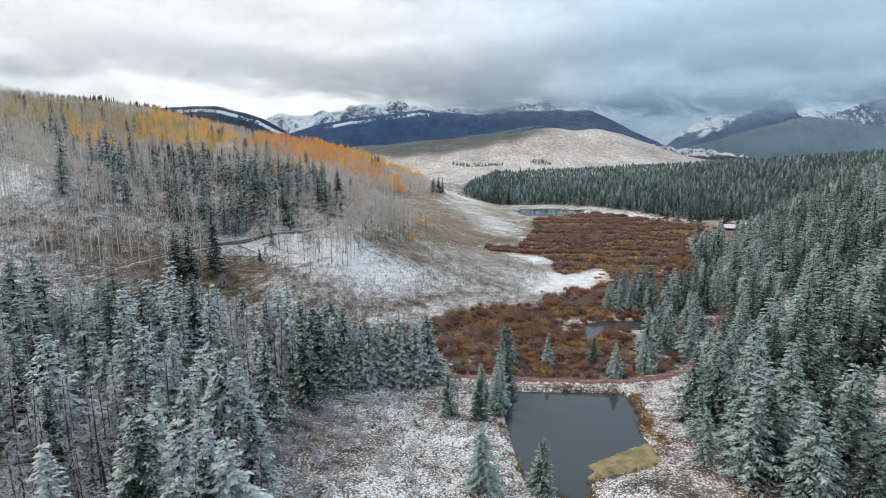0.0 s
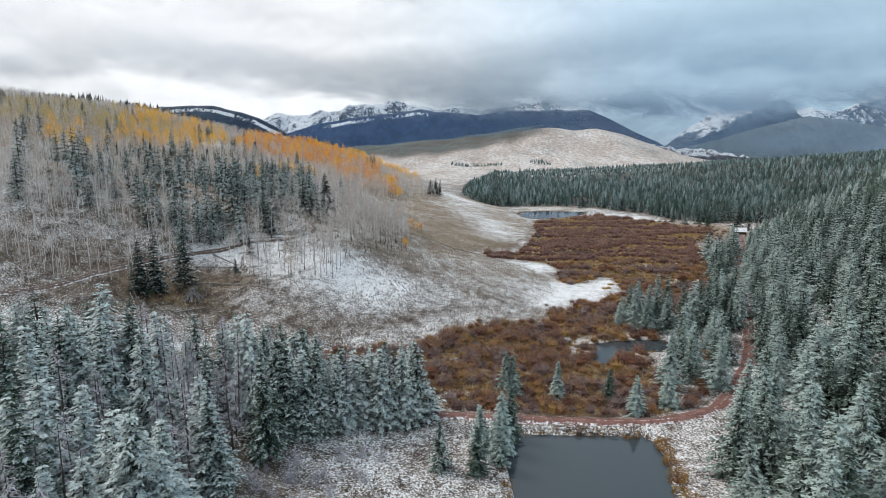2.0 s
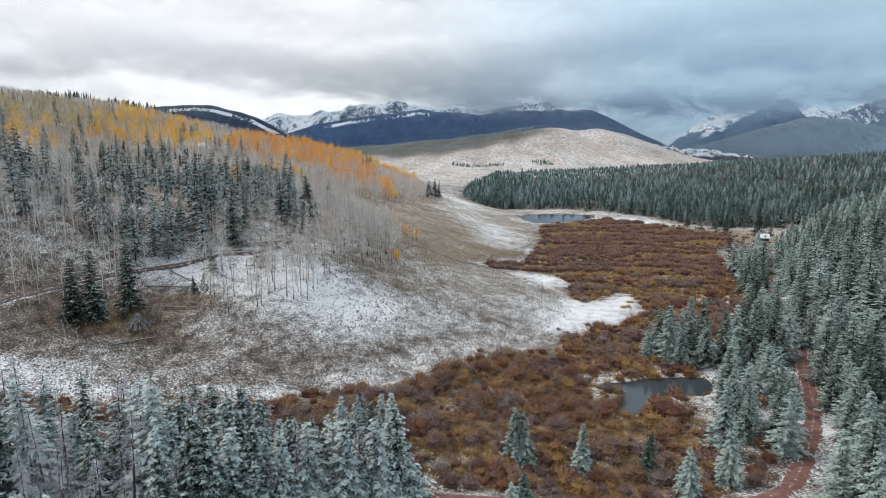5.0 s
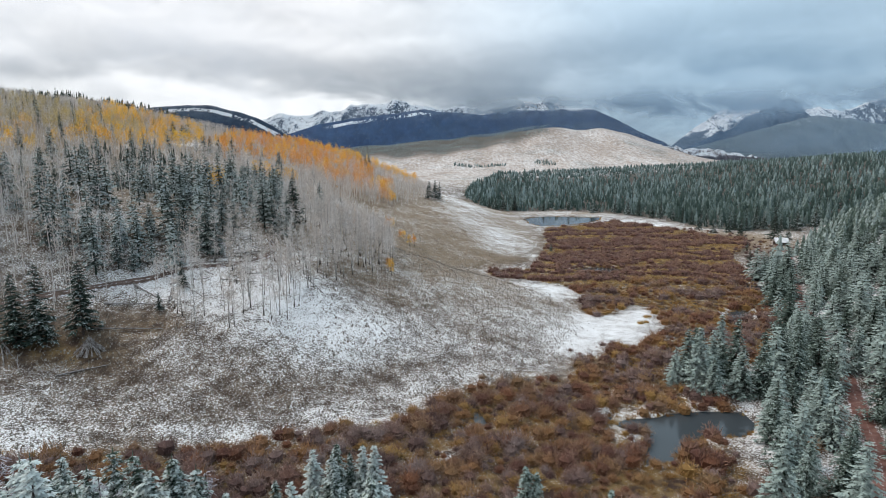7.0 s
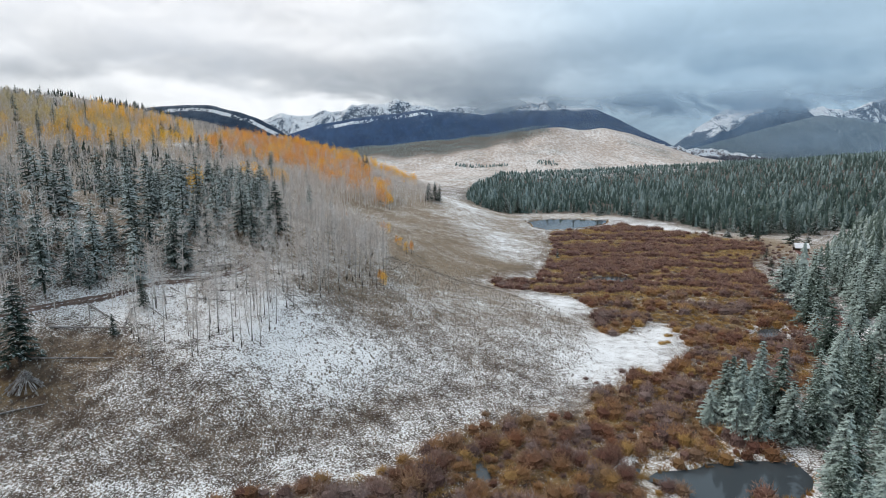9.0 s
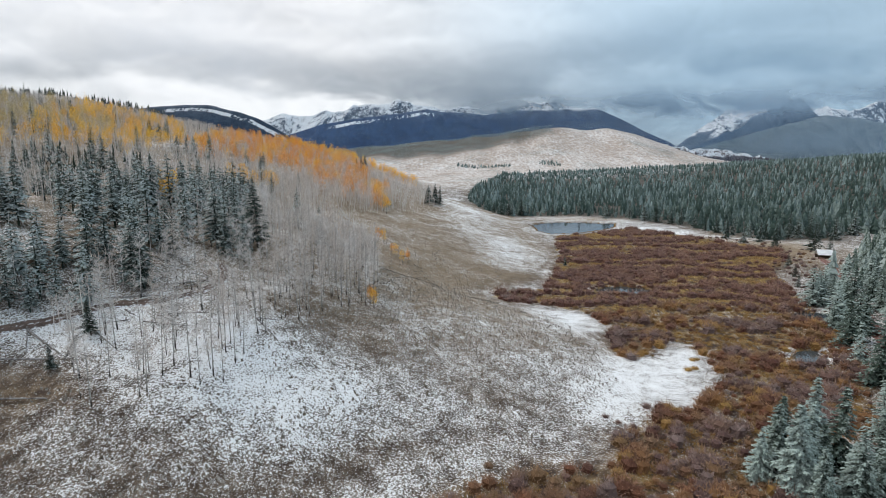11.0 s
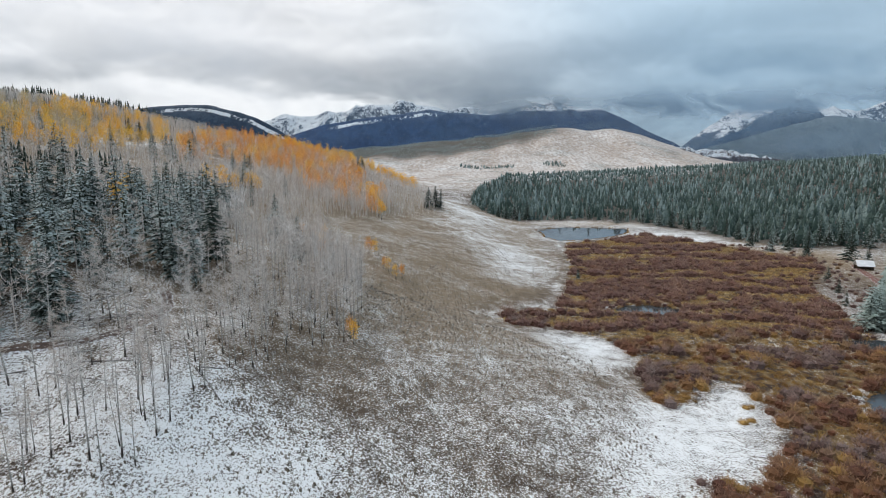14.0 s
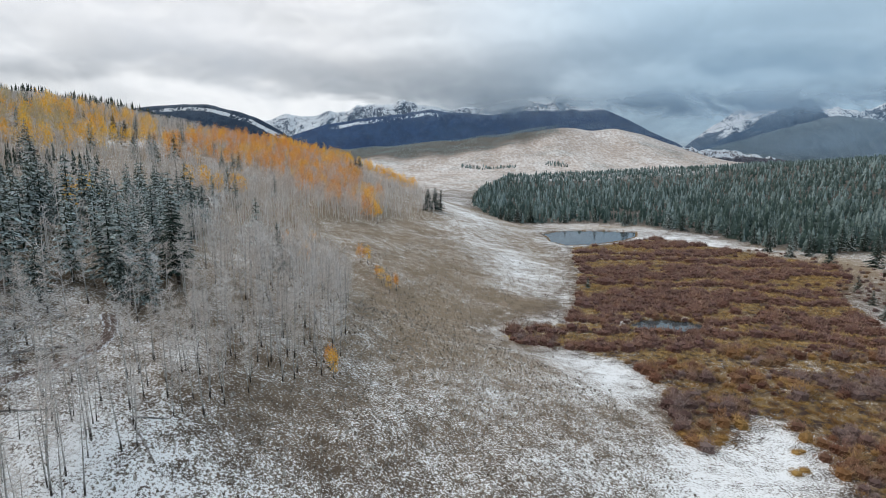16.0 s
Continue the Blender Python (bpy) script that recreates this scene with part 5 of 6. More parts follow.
mass("bare_aspen_grove", BARE_FAR, np.concatenate([rest_asp, slope]), rs.uniform(0.75, 1.35, len(rest_asp) + len(slope)), M_TWIG, "leafless grey-brown aspen grove on the hillside", "forest", 64)


def leafy(seed, height, n, size, spread, lone=False):
    trunk, limbs, tips = aspen(seed, height, 16, 20, 1.6)
    P, Fc, V = leaves(tips, n, size, spread, seed, lone)
    return trunk, limbs, (P, Fc, np.zeros(len(P)), V)


LEAFY = [leafy(380 + k, 10.0, 520, 0.21, (0.62, 0.62, 0.85)) for k in range(4)]
LEAFY_FAR = [leafy(390 + k, 10.0, 300, 0.31, (0.62, 0.62, 1.1), True) for k in range(4)]


def leafy_mass(name, spots, mat, label, seed, lo=0.85, hi=1.4):
    mass(name, [(f[2][0], f[2][1], f[2][2]) for f in LEAFY_FAR], spots, rs.uniform(lo, hi, len(spots)), mat, label, "forest", seed)


YELLOW = [(-227, 430), (-300, 600), (-250, 640), (-190, 540), (-165, 466), (-160, 400), (-186, 392)]
ORANGE = [(-165, 480), (-215, 690), (-141, 690), (-93, 650), (-36, 500), (-30, 424), (-44, 420), (-75, 450), (-110, 505), (-140, 440)]
gold = scatter(YELLOW, 7.5, 65, lambda x, y: 0.38 + 0.5 * wave(x, y, 45, 66))
orange = scatter(ORANGE, 6.6, 67, lambda x, y: 0.46 + 0.5 * wave(x, y, 45, 68))
line = scatter([(-165, 668), (-60, 668), (-26, 650), (-20, 666), (-55, 692), (-165, 692)], 4.6, 69, lambda x, y: 0.8 + 0 * x)
fading = scatter([(-330, 350), (-236, 370), (-205, 400), (-198, 440), (-236, 545), (-330, 520)], 6.5, 108, lambda x, y: 0.46 + 0.4 * wave(x, y, 50, 109))
gold = np.concatenate([gold, scatter([(-240, 320), (-200, 325), (-186, 400), (-232, 430)], 9.0, 122, lambda x, y: 0.3 + 0 * x)])
mixed = rs.rand(len(orange)) < 0.2
gold, orange = np.concatenate([gold, orange[mixed]]), orange[~mixed]
leafy_mass("golden_aspen_grove", np.concatenate([gold, line]), M_GOLD, "golden yellow aspens on the upper hillside", 71)
leafy_mass("orange_aspen_grove", orange, M_ORANGE, "bright orange autumn aspens on the hillside", 72)
leafy_mass("fading_aspen_grove", fading, M_FADING, "olive-brown aspens with the last leaves on the upper hillside", 110, 0.8, 1.25)
STANDS = [(-87, 290), (-86, 293), (-94, 384), (-92, 391), (-87, 396), (-97, 388), (-90, 386), (-100, 380), (-83, 392), (-40, 470), (-36, 462), (-44, 478), (-33, 440), (-38, 452), (-30, 430)]
SMALL = [(-24, 342), (-15, 327), (-10, 324), (-22, 344), (-14, 246), (-13, 244), (-42, 352), (-40, 338), (-46, 330), (-38, 322), (-36, 318), (-12, 322), (-17, 330)]
models = [specimen("golden_aspen", LEAFY[k][0], LEAFY[k][1], M_ASPEN, M_TWIG, "slender aspen with golden autumn leaves", "tree", "golden aspens", 0.4, (("foliage", LEAFY[k][2], M_GOLD),)) for k in range(2)]
plant(models, np.array(STANDS), rs.uniform(1.0, 1.3, len(STANDS)), 73)
models = [specimen("aspen_sapling", LEAFY[k][0], LEAFY[k][1], M_ASPEN, M_TWIG, "small aspen sapling with orange leaves", "tree", "aspen saplings", 0.5, (("foliage", LEAFY[k][2], M_ORANGE if k == 2 else M_GOLD),)) for k in (2, 3)]
plant(models, np.array(SMALL), rs.uniform(0.4, 0.7, len(SMALL)), 74)

# woods on the far hill
MATTED = [spire(195 + k, 12.0, (2.4, 2.8, 2.2)[k], 2, 5) for k in range(3)]
hill_far = scatter([(-800, 2500), (-350, 2470), (-200, 2380), (0, 2440), (170, 2530), (360, 2620), (476, 2740), (500, 2860), (100, 2900), (-800, 2900)], 9.0, 75, lambda x, y: 0.8 + 0 * x)
belt = np.concatenate([scatter([(40, 1640), (170, 1660), (180, 1700), (40, 1690)], 7.0, 76, lambda x, y: 0.5 + 0.4 * wave(x, y, 60, 77)), scatter([(250, 1560), (330, 1550), (340, 1600), (250, 1600)], 7.0, 78, lambda x, y: 0.6 + 0 * x)])
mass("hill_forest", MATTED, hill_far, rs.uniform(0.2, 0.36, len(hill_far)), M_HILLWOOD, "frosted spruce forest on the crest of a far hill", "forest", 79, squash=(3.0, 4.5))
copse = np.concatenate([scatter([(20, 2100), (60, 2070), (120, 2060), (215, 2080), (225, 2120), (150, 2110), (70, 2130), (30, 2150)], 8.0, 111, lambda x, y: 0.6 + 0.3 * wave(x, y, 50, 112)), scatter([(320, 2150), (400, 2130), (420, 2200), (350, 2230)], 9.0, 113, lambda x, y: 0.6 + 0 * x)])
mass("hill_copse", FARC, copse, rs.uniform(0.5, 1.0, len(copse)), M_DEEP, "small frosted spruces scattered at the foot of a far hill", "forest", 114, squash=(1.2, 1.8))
mass("far_brush", BARE_FAR, belt, rs.uniform(0.5, 0.9, len(belt)), M_TWIG, "grey leafless brush at the foot of a far hill", "shrubs", 80)

# larger spruces along the front of the far forest
edge_line = np.array([(46, 606), (52, 600), (58, 597), (62, 601), (70, 604), (98, 606), (122, 606), (139, 585), (143, 590), (150, 596), (158, 580), (166, 566), (172, 556), (180, 546), (184, 538), (188, 522), (190, 508), (192, 496),
                      (197, 484), (203, 474), (209, 466), (216, 463), (224, 466), (232, 470), (241, 472), (252, 474), (262, 478), (275, 480), (186, 470), (200, 456), (236, 455), (250, 460), (196, 432), (213, 424), (219, 418), (188, 452)])
models = [specimen("edge_spruce", MID[k][0], MID[k][1], M_BARK, M_DARK, "dark spruce at the front of the far forest", "tree", "edge spruces", 0.25 * k) for k in range(4)]
plant(models, edge_line, rs.uniform(0.8, 1.5, len(edge_line)), 91)
plant([copy_thing(models[0], Matrix())], np.array([(160, 352), (170, 374), (150, 333)]), np.array([0.5, 0.6, 0.45]), 92)

# ---- willows and sedge of the marsh ----
def bog_open(x, y):
    """Where shrubs give way to sedge: wavering bands across the valley, and blots."""
    y2 = y + 0.10 * (x - 90) + 5.0 * wave(x, y * 0.4, 60, 81) + 2.5 * wave(x, y, 24, 80)
    y2 = y2 + 9.0 * wave(x * 0.5, y * 0.5, 46, 101)
    band = np.clip(2.6 * (np.sin(6.2832 * 15.0 * np.log(np.maximum(y2, 50) / 262)) + 0.02 + 0.40 * wave(x, y * 0.6, 70, 102)), -1, 1) * np.clip((y - 262) / 30, 0, 1)
    blot = bump(x, y, 88, 266, 13, 9, 1.5) + bump(x, y, 104, 278, 10, 5, 1.0) + bump(x, y, 74, 296, 14, 8, 0.8) + bump(x, y, 110, 330, 20, 6, 0.6) + bump(x, y, 175, 415, 18, 12, 1.0)
    return 1.15 * band + 0.50 * wave(x, y, 30, 82) + blot


willow = scatter(BOG, 2.5, 83, lambda x, y: clear_of(x, y, 3.6, 0.2) * (inside(x, y, CLEAR_SNOW) < 0) * np.clip(0.80 - 0.85 * bog_open(x, y), 0.01, 0.98))
sedge = scatter(BOG, 2.0, 84, lambda x, y: clear_of(x, y, 3.2, 0.0) * (inside(x, y, CLEAR_SNOW) < 0) * np.clip(0.30 + 0.50 * bog_open(x, y) + 0.25 * (y < 230), 0.02, 0.92))
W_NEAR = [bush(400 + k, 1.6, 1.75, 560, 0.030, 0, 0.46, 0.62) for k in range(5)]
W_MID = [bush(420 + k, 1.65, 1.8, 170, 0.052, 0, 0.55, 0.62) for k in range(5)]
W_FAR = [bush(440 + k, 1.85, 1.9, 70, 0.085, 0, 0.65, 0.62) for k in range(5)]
S_NEAR = [bush(460 + k, 1.1, 0.5, 60, 0.045, 0, 0.5) for k in range(4)]
S_FAR = [bush(470 + k, 1.3, 0.5, 26, 0.09, 0, 0.5) for k in range(3)]
rw = np.random.RandomState(9)
near_w, rest_w = near_first(willow, 290, ((0, 160), (24, 165)))
models = []
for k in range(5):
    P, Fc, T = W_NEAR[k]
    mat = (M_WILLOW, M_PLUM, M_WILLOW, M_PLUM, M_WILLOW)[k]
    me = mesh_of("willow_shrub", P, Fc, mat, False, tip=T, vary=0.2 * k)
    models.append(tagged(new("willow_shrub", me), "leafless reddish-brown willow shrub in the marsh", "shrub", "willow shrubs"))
big = np.array([(-62, 146), (-60, 150), (-47, 155), (-44, 150), (-38, 153), (-28, 155), (-26, 149), (-30, 145), (-18, 156), (-11, 166), (-8, 165), (-5, 166), (-1, 162), (-13, 165), (-34, 147), (-52, 147), (-21, 151), (-41, 145), (-15, 160)], float)
verge = scatter([(40, 126), (54, 131), (66, 146), (74, 160), (66, 166), (56, 150), (48, 138)], 3.2, 99, lambda x, y: clear_of(x, y, 2.6) * 0.6)
kerb = scatter([(-8, 131), (10, 129), (30, 126.5), (44, 126), (48, 131), (22, 134), (-8, 139)], 3.0, 115, lambda x, y: clear_of(x, y, 3.0) * 0.8)
low = [tagged(new("frosted_willow", mesh_of("frosted_willow", *W_NEAR[k][:2], M_PLUM, False, tip=W_NEAR[k][2], vary=0.45 + 0.1 * k)), "plum-grey frosted willow shrub on the rim of the marsh", "shrub", "frosted willows") for k in (1, 3)]
plant(low, np.concatenate([kerb, big]), np.concatenate([rw.uniform(0.8, 1.3, len(kerb)), rw.uniform(1.3, 1.85, len(big))]), 116)
near_w = np.concatenate([near_w, verge])
grow = 0.95 + 0.6 * wave(near_w[:, 0], near_w[:, 1], 14, 97) + rw.uniform(-0.3, 0.3, len(near_w))
plant(models, near_w, np.clip(grow * 1.12, 0.5, 2), 86)
t2 = wave(rest_w[:, 0], rest_w[:, 1], 30, 85) + rw.uniform(-0.5, 0.5, len(rest_w))
mid_w = rest_w[:, 1] < 300
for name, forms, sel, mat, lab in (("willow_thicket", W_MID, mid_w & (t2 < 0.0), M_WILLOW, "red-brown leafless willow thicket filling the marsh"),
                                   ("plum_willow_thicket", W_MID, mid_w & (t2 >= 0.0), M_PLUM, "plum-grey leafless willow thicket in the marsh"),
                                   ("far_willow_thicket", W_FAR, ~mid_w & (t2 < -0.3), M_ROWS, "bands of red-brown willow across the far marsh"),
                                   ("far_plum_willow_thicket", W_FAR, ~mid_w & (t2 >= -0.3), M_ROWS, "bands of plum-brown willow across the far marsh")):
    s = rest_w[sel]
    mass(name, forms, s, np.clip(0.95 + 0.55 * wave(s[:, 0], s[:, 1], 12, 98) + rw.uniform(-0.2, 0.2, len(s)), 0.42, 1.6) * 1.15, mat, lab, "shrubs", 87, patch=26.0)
flat = scatter([(150, 326), (178, 350), (200, 378), (214, 404), (204, 444), (182, 474), (160, 462), (186, 424), (176, 396), (156, 364)], 4.2, 106, lambda x, y: clear_of(x, y, 4.0) * (np.hypot(x - 204, y - 400) > 9) * 0.5)
mass("flat_shrubs", W_FAR, flat, rw.uniform(0.35, 1.0, len(flat)), M_PLUM, "brown leafless shrubs on the flat beside the track", "shrubs", 107)
near_s, rest_s = sedge[sedge[:, 1] < 290], sedge[sedge[:, 1] >= 290]
mass("sedge", S_NEAR, near_s, rw.uniform(0.6, 1.3, len(near_s)), M_OCHRE, "ochre autumn sedge between the willows", "grass", 88)
mass("far_sedge", S_FAR, rest_s, rw.uniform(0.6, 1.3, len(rest_s)), M_STRAW, "ochre sedge strips in the far marsh", "grass", 89, squash=(1.0, 1.6))

# ---- sagebrush of the meadow ----
MEADOW = [(-150, 150), (-70, 152), (-49, 161), (-37, 164), (-18, 171), (6, 188), (36, 207), (50, 232), (50, 264), (44, 288), (22, 300), (20, 318), (42, 328), (50, 360), (60, 407), (0, 440), (-24, 360), (-14, 260), (-34, 205), (-80, 206), (-150, 220)]
sage = scatter(MEADOW, 0.98, 91, lambda x, y: clear_of(x, y) * np.where(inside(x, y, CLEAR_SNOW) > -1, 0.15, 1.0) * np.clip(1 - bump(x, y, -46, 203, 24, 15, 0.9), 0, 1) * np.clip(0.95 - 0.004 * (y - 180), 0.25, 0.95))
bank = scatter([(-30, 60), (-30, 92), (-18, 110), (0, 122), (10, 124), (12, 100), (10, 60)], 1.3, 92, lambda x, y: clear_of(x, y, 3.0, 0.5) * 0.8)
def tussock(seed, radius, height):
    """A low clump of grass and sage: a small lumpy body and a few stalks."""
    P, Fc, T = mound(seed, radius, height, 4, 1)
    r = np.random.RandomState(seed)
    a = r.uniform(0, 6.2832, 5)
    c = np.stack([np.cos(a) * radius * 0.5, np.sin(a) * radius * 0.5, np.full(5, height * 0.8)], -1)
    d = np.stack([np.cos(a) * 0.10, np.sin(a) * 0.10, r.uniform(0.12, 0.26, 5)], -1)
    return merge((P, Fc, T), (*slivers(c, d, 0.07, r), 0.8))


SG = [tussock(480 + k, (0.26, 0.32, 0.22, 0.38, 0.28, 0.24)[k], (0.22, 0.28, 0.2, 0.30, 0.32, 0.24)[k]) for k in range(6)]
sg_all = np.concatenate([sage, bank])
mass("sagebrush", SG, sg_all, rw.uniform(0.45, 1.25, len(sg_all)), M_SAGE, "low grey-brown sagebrush dusted with snow", "shrubs", 93)
bank_brush = scatter([(-34, 60), (-30, 92), (-16, 108), (-6, 112), (0, 90), (-4, 60)], 2.8, 94, lambda x, y: clear_of(x, y, 3.0, 0.5) * np.where(x < -13, 0.6, 0.22))
PALE = [bush(490 + k, 1.2, 2.4, 180, 0.018, 24, 0.8) for k in range(3)]
mass("bare_thicket", PALE, bank_brush, rw.uniform(0.6, 1.4, len(bank_brush)), M_DEAD, "pale rime-covered bare brush on the snowy bank", "shrubs", 95)
for k, (x, y, s_) in enumerate(((13, 193, 0.8), (38, 212, 0.6), (40, 210, 0.5), (48, 217, 0.9), (27, 308, 1.5), (30, 306, 1.6), (33, 304, 1.5), (36, 304, 1.3), (29, 310, 1.3), (33, 308, 1.4), (37, 308, 1.2), (41, 306, 1.0))):
    me = mesh_of("bank_shrub", *W_NEAR[k % 5][:2], M_PLUM, False, tip=W_NEAR[k % 5][2], vary=0.4)
    ob = tagged(new("bank_shrub", me), "dark plum-brown shrub at the edge of the meadow", "shrub", "bank shrubs")
    ob.matrix_basis = pose(x, y, float(ground_z(x, y)) - 0.1, 0, 0, 50 * k) @ Matrix.Diagonal((s_, s_, s_ * 0.8, 1))
for k, (x, y, s_) in enumerate(((52.5, 248, 1.2), (54.5, 247, 1.3), (57, 249, 1.2), (55, 250, 1.3), (59, 250.5, 1.1), (52, 251, 1.1), (66, 239, 0.9), (68, 240, 0.8), (70, 246, 0.8), (71.5, 246.5, 0.6))):
    me = mesh_of("ochre_shrub", *W_NEAR[k % 5][:2], M_OCHRE, False, tip=W_NEAR[k % 5][2], vary=0.3)
    ob = tagged(new("ochre_shrub", me), "low ochre willow shrub on the snowy flat", "shrub", "ochre shrubs")
    ob.matrix_basis = pose(x, y, float(ground_z(x, y)) - 0.1, 0, 0, 70 * k) @ Matrix.Diagonal((s_, s_, s_ * 0.7, 1))

# ---- fallen timber, shed, shore ----
def part(name, bm, mat, parent, label=""):
    """Links a bmesh as one mesh object under a thing."""
    me = bpy.data.meshes.new(name)
    bm.normal_update()
    bm.to_mesh(me)
    bm.free()
    me.materials.append(mat)
    ob = new(name, me)
    ob.parent = parent
    if label:
        tagged(ob, label)
    return ob


def box_into(bm, lo, hi, bevel=0.0):
    g = bmesh.ops.create_cube(bm, size=1.0, matrix=Matrix.Translation([(a + b) / 2 for a, b in zip(lo, hi)]) @ Matrix.Diagonal((*[b - a for a, b in zip(lo, hi)], 1)))
    if bevel:
        bmesh.ops.bevel(bm, geom=list({e for v in g["verts"] for e in v.link_edges}), offset=bevel, segments=1, affect="EDGES")


def pole(bm, a, b, r0, r1, sides=7):
    a, b = Vector(a), Vector(b)
    d = b - a
    m = Matrix.Translation((a + b) / 2) @ d.to_track_quat("Z", "Y").to_matrix().to_4x4()
    bmesh.ops.create_cone(bm, cap_ends=True, segments=sides, radius1=r0, radius2=r1, depth=d.length, matrix=m)


def fallen_log(a, b, r, seed, label="bleached fallen log lying on snowy ground"):
    """A log lying on the ground from a to b, with broken branch stubs."""
    rr = np.random.RandomState(seed)
    za, zb = float(ground_z(*a)), float(ground_z(*b))
    root = tagged(new("fallen_log"), label, "log", "fallen logs")
    root.matrix_basis = Matrix.Translation((a[0], a[1], za))
    A, B = Vector((0, 0, r * 0.7)), Vector((b[0] - a[0], b[1] - a[1], zb - za + r * 0.6))
    bm = bmesh.new()
    kink = A.lerp(B, 0.5) + Vector((rr.uniform(-0.2, 0.2), rr.uniform(-0.2, 0.2), 0.03))
    pole(bm, A, kink, r, r * 0.82)
    pole(bm, kink - (B - kink) * 0.02, B, r * 0.82, r * 0.45)
    part("trunk", bm, M_TIMBER, root)
    for k in range(3):
        p = A.lerp(B, rr.uniform(0.3, 0.95))
        bm = bmesh.new()
        pole(bm, p, p + Vector((rr.uniform(-0.7, 0.7), rr.uniform(-0.7, 0.7), rr.uniform(0.2, 0.8))), 0.045, 0.012, 5)
        part("branch_stub", bm, M_TIMBER, root)
    return root


LOGS = [((-80, 201.5), (-67, 203.5), 0.26), ((-78, 191), (-62, 193.5), 0.22), ((-75, 175), (-67.5, 181), 0.2), ((-77, 211), (-67, 205), 0.22), ((-78, 212), (-73.5, 205), 0.16), ((-67, 210), (-65, 202.5), 0.2),
        ((-66, 206), (-66.8, 211), 0.18), ((-68.5, 212), (-59, 214.5), 0.24), ((-64, 211), (-57, 206.5), 0.16), ((-68, 224), (-66, 229), 0.18), ((-58, 228), (-50.5, 233), 0.24), ((-78, 219), (-73, 226), 0.2),
        ((-52, 217), (-44, 217.5), 0.14), ((-56, 214.5), (-45, 212.5), 0.12), ((-34, 218), (-28, 212.5), 0.18), ((-34, 218.5), (-30, 220), 0.13), ((-62, 224), (-54, 228), 0.2), ((-66, 221), (-57, 223.5), 0.2),
        ((-72, 230), (-62, 234), 0.2), ((-61, 232), (-56, 240), 0.18), ((-78, 226), (-70, 236), 0.2), ((-84, 216), (-80, 226), 0.2), ((-92, 200), (-86, 206), 0.18), ((-82, 175), (-86, 180), 0.14), ((-70, 239), (-60, 238), 0.2),
        ((-90, 188), (-84, 195), 0.2), ((-96, 196), (-90, 192), 0.16), ((-112, 176), (-101, 178), 0.2), ((-100, 172), (-95, 177), 0.16), ((-93, 174), (-89, 179), 0.18), ((-90, 181), (-86, 176), 0.18), ((-111, 189), (-99, 193), 0.24), ((-106, 198), (-94, 197), 0.22), ((-99, 170), (-97, 174), 0.14), ((-69, 243), (-60, 241), 0.2), ((-76, 262), (-66, 258), 0.2), ((-78, 270), (-69, 268), 0.2), ((-72, 250), (-62, 252), 0.18), ((62, 141), (58, 147), 0.16), ((45, 146), (52, 148), 0.14)]
for k, (a, b, r) in enumerate(LOGS):
    fallen_log(a, b, r, 500 + k)
rl = np.random.RandomState(12)
for k in range(34):
    c = (rl.uniform(-92, -52), rl.uniform(217, 246))
    if clear_of(np.array([c[0]]), np.array([c[1]]))[0] < 0.5:
        continue
    t_, L = rl.uniform(-0.7, 0.9), rl.uniform(3, 8)
    fallen_log(c, (c[0] + L * math.cos(t_), c[1] + L * math.sin(t_)), rl.uniform(0.10, 0.2), 560 + k)


def brush_pile(x, y, n, radius, height, seed):
    """A heap of leaning poles."""
    rr = np.random.RandomState(seed)
    root = tagged(new("brush_pile"), "heap of bleached poles piled beside dark spruces", "brush pile")
    root.matrix_basis = Matrix.Translation((x, y, float(ground_z(x, y))))
    for k in range(n):
        a = rr.uniform(0, 6.2832)
        foot = Vector((math.cos(a) * radius * rr.uniform(0.6, 1.2), math.sin(a) * radius * rr.uniform(0.6, 1.2), -0.2))
        top = Vector((rr.uniform(-0.6, 0.6), rr.uniform(-0.5, 0.5), height * rr.uniform(0.7, 1.1)))
        bm = bmesh.new()
        pole(bm, foot, foot.lerp(top, rr.uniform(0.9, 1.25)), 0.11, 0.04, 6)
        part("pole", bm, M_TIMBER, root)
    return root


brush_pile(-73, 184, 48, 3.0, 3.0, 61)
brush_pile(-88, 179, 4, 1.6, 3.2, 62)


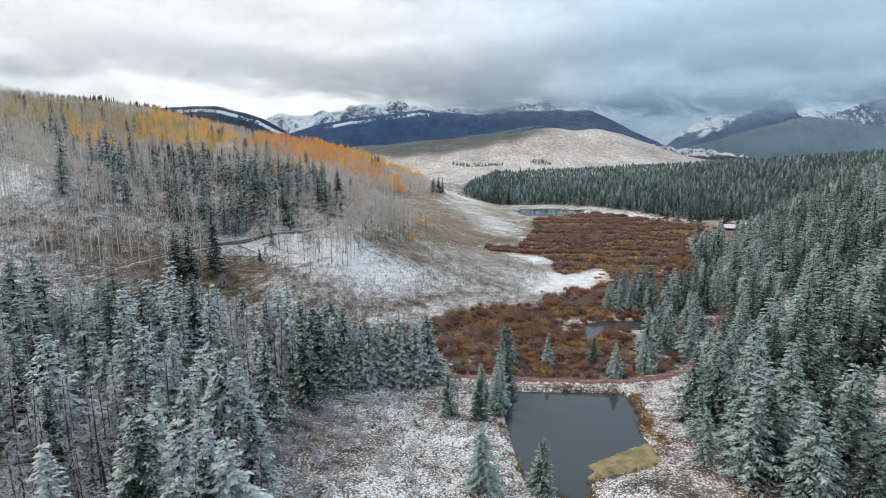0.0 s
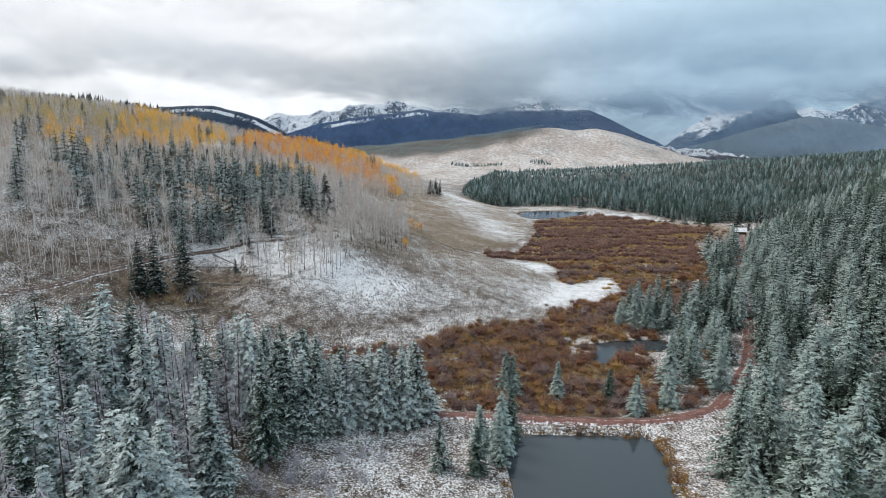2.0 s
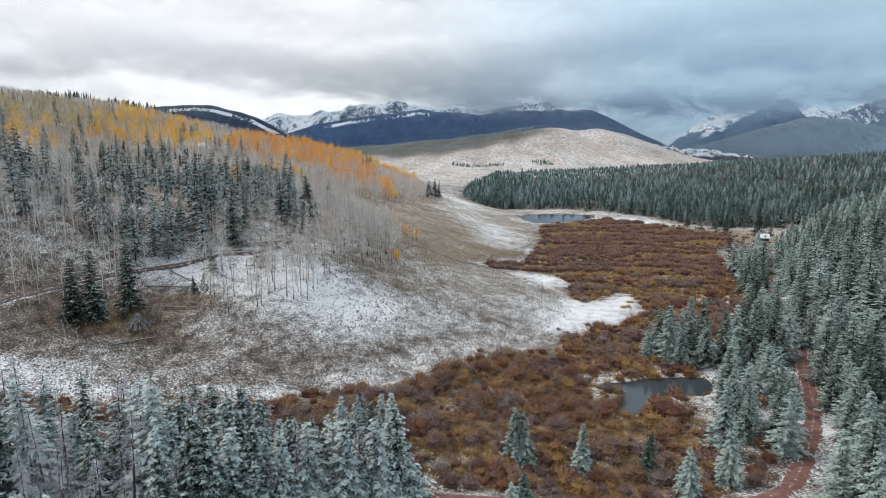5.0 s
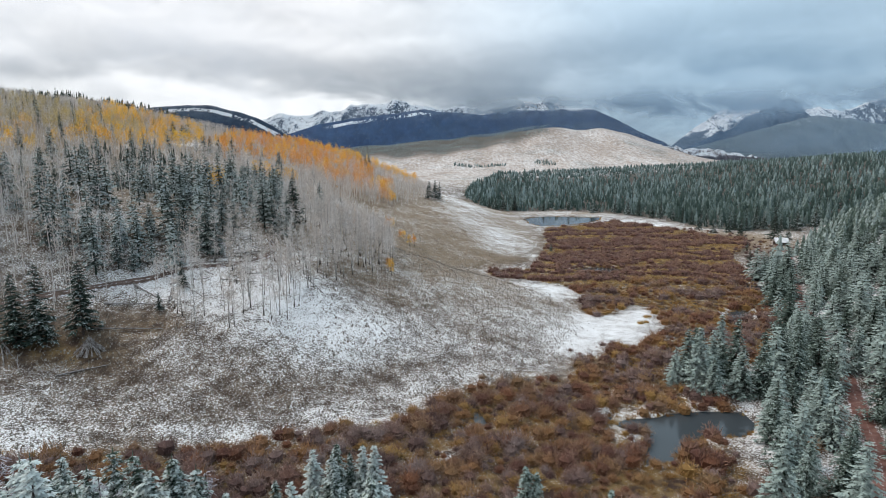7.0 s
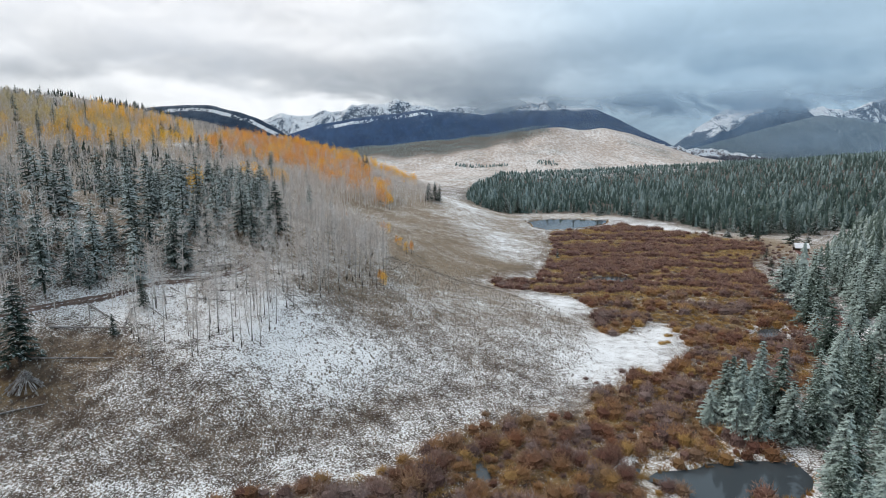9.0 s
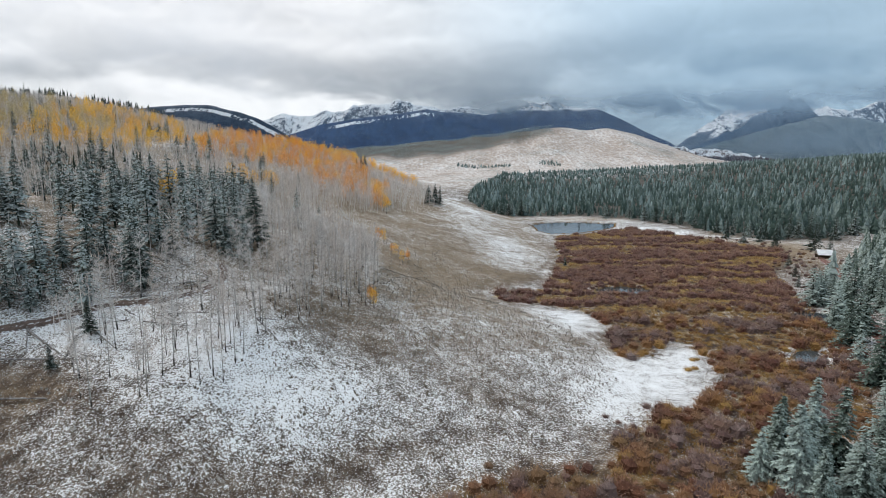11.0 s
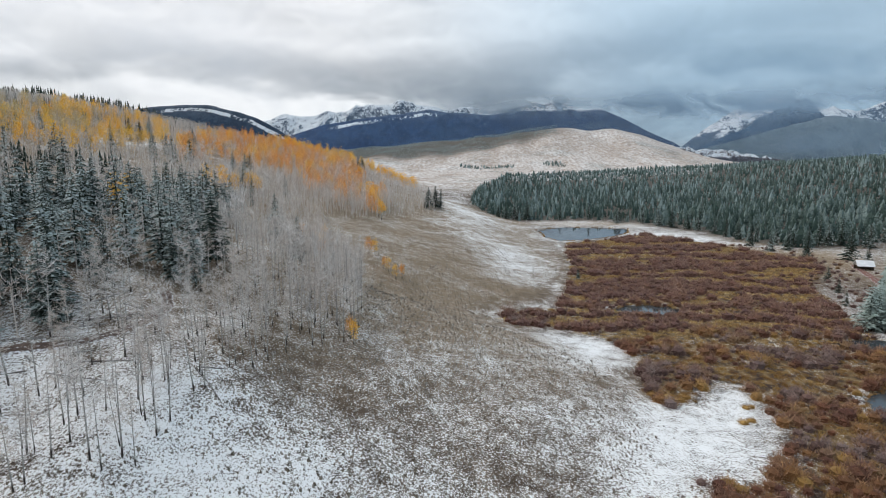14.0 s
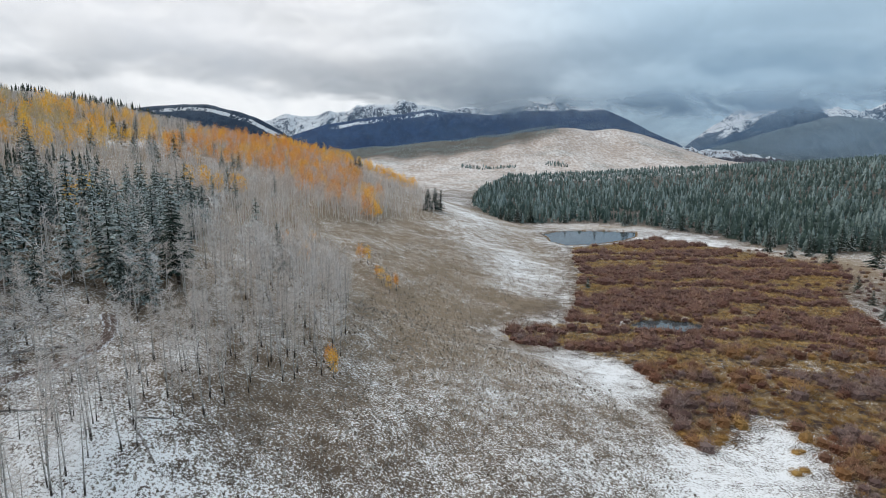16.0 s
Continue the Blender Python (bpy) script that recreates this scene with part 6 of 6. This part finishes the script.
def shed(x, y, turn):
    """An open pole shed under a snow-covered gable roof."""
    root = tagged(new("pole_shed"), "open timber pole shed with a snow-white roof beside the track", "shed")
    root.matrix_basis = pose(x, y, float(ground_z(x, y)) - 0.1, 0, 0, turn)
    L, W, H = 6.2, 4.6, 2.1
    for px_, py_ in ((0, 0), (L / 2, 0), (L, 0), (0, W), (L / 2, W), (L, W)):
        bm = bmesh.new()
        box_into(bm, (px_ - 0.12, py_ - 0.12, 0), (px_ + 0.12, py_ + 0.12, H + 0.1), 0.02)
        part("post", bm, M_PLANK, root)
    for s in (0, 1):
        bm = bmesh.new()
        y0, y1 = (-0.6, W / 2) if s == 0 else (W / 2, W + 0.6)
        z0, z1 = (H, H + 2.4) if s == 0 else (H + 2.4, H)
        vs = [bm.verts.new(p) for p in ((-0.6, y0, z0), (L + 0.6, y0, z0), (L + 0.6, y1, z1), (-0.6, y1, z1))]
        f = bm.faces.new(vs)
        top = bmesh.ops.extrude_face_region(bm, geom=[f])["geom"]
        bmesh.ops.translate(bm, vec=(0, 0, 0.22), verts=[v for v in top if isinstance(v, bmesh.types.BMVert)])
        bmesh.ops.recalc_face_normals(bm, faces=bm.faces)
        part("roof_slope", bm, M_ROOF, root, "roof slope under fresh snow")
    n = 16
    for k in range(n):
        bm = bmesh.new()
        box_into(bm, (k * L / n + 0.01, W - 0.06, 0.05), ((k + 1) * L / n - 0.01, W, H - 0.1), 0.008)
        part("board", bm, M_PLANK, root)
    for k in range(9):
        bm = bmesh.new()
        box_into(bm, (L - 0.06, k * W / 9 + 0.01, 0.05), (L, (k + 1) * W / 9 - 0.01, H - 0.1), 0.008)
        part("board", bm, M_PLANK, root)
    return root


shed(199.5, 397.5, -14)


def boulder(x, y, size, seed, sink=0.3):
    """A rock with a snow-flecked top."""
    rr = np.random.RandomState(seed)
    bm = bmesh.new()
    bmesh.ops.create_icosphere(bm, subdivisions=2, radius=size)
    off = rr.uniform(0, 50, 3)
    for v in bm.verts:
        n = noise.noise(Vector(v.co) / size * 1.1 + Vector(off))
        v.co *= 1 + 0.35 * n
        v.co.z *= 0.62
    me = bpy.data.meshes.new("boulder")
    bm.to_mesh(me)
    bm.free()
    me.materials.append(M_ROCK)
    ob = tagged(new("boulder", me), "snow-flecked boulder at the edge of the pond", "rock", "shore boulders")
    ob.matrix_basis = pose(x, y, float(ground_z(x, y)) + size * (0.5 - sink), 0, 0, rr.uniform(0, 360))
    return ob


rb = np.random.RandomState(31)
for k, (x, y, s_) in enumerate(((18.6, 85.4, 0.9), (19.8, 84.2, 0.7), (20.8, 82.4, 0.8), (18.0, 86.4, 0.5), (37, 91, 0.45), (36, 89.4, 0.4), (38.5, 88.2, 0.7), (40, 87.5, 0.6), (35.6, 84.6, 0.5), (41, 98, 0.5), (42.5, 101, 0.6), (44, 104.5, 0.5))):
    boulder(x, y, s_, 700 + k)
for k in range(46):
    u = rb.uniform(0, 1)
    x = 12 + 31 * u
    boulder(x, 119.4 - 0.075 * (x - 13) + rb.uniform(-0.5, 0.9), rb.uniform(0.18, 0.42), 720 + k)

# sedge mat and fringe on the shore of the pond
MAT = [(24.3, 88.5), (28, 91), (32, 92.8), (36.8, 96), (39.5, 95), (40.5, 92), (38.5, 87.5), (34, 85.5), (30, 84.8), (24, 84)]
xs_, ys_ = np.meshgrid(np.linspace(22, 42, 40), np.linspace(76, 96, 38))
mask = inside(xs_, ys_, MAT) + 0.7 * wave(xs_, ys_, 5, 97)
zs_ = np.where(mask > 0, 2.06 + 0.05 * np.clip(mask, 0, 1), 1.7) + 0.02 * wave(xs_, ys_, 2.2, 98)
tagged(new("sedge_mat", mesh_of("sedge_mat", np.stack([xs_, ys_, zs_], -1).reshape(-1, 3), grid_faces(40, 38), M_MAT, True)), "yellow-green floating sedge mat in the pond corner", "grass", kind="structure")
ring = []
for _name, poly, _level in WATERS:
    for (ax, ay), (bx, by) in zip(poly, poly[1:] + poly[:1]):
        L = math.hypot(bx - ax, by - ay)
        for k in range(int(L / 0.55)):
            u = rb.uniform(0, 1)
            ring.append((ax + (bx - ax) * u + rb.normal(0, 0.6), ay + (by - ay) * u + rb.normal(0, 0.6)))
ring = np.array(ring)
bank_sedge = scatter([(38.5, 95), (37.5, 101), (39.5, 109), (40.5, 116), (43, 116.5), (42, 108), (40.2, 100), (41, 93)], 0.9, 119, lambda x, y: np.clip(0.75 + 0.4 * wave(x, y, 6, 120), 0, 1))
mass("bank_sedge", S_NEAR, bank_sedge, rb.uniform(0.5, 1.0, len(bank_sedge)), M_OCHRE, "golden brown sedge along the bank of the pond", "grass", 121)
FR = [shrub(600 + k, 0.7, 0.8, 16, 0.05) for k in range(3)]
mass("shore_sedge", FR, ring, rb.uniform(0.5, 1.2, len(ring)), M_OCHRE, "rust and ochre sedge fringing the ponds", "grass", 99)

bm = bmesh.new()
pole(bm, (0, -1.3, 0), (0, 1.0, 0), 0.55, 0.55, 18)
culvert = new("culvert", bpy.data.meshes.new("culvert"))
bm.to_mesh(culvert.data)
bm.free()
culvert.data.materials.append(M_PIPE)
tagged(culvert, "rusted steel culvert pipe set into the dam", "pipe")
culvert.matrix_basis = pose(27, 119.0, 2.3)
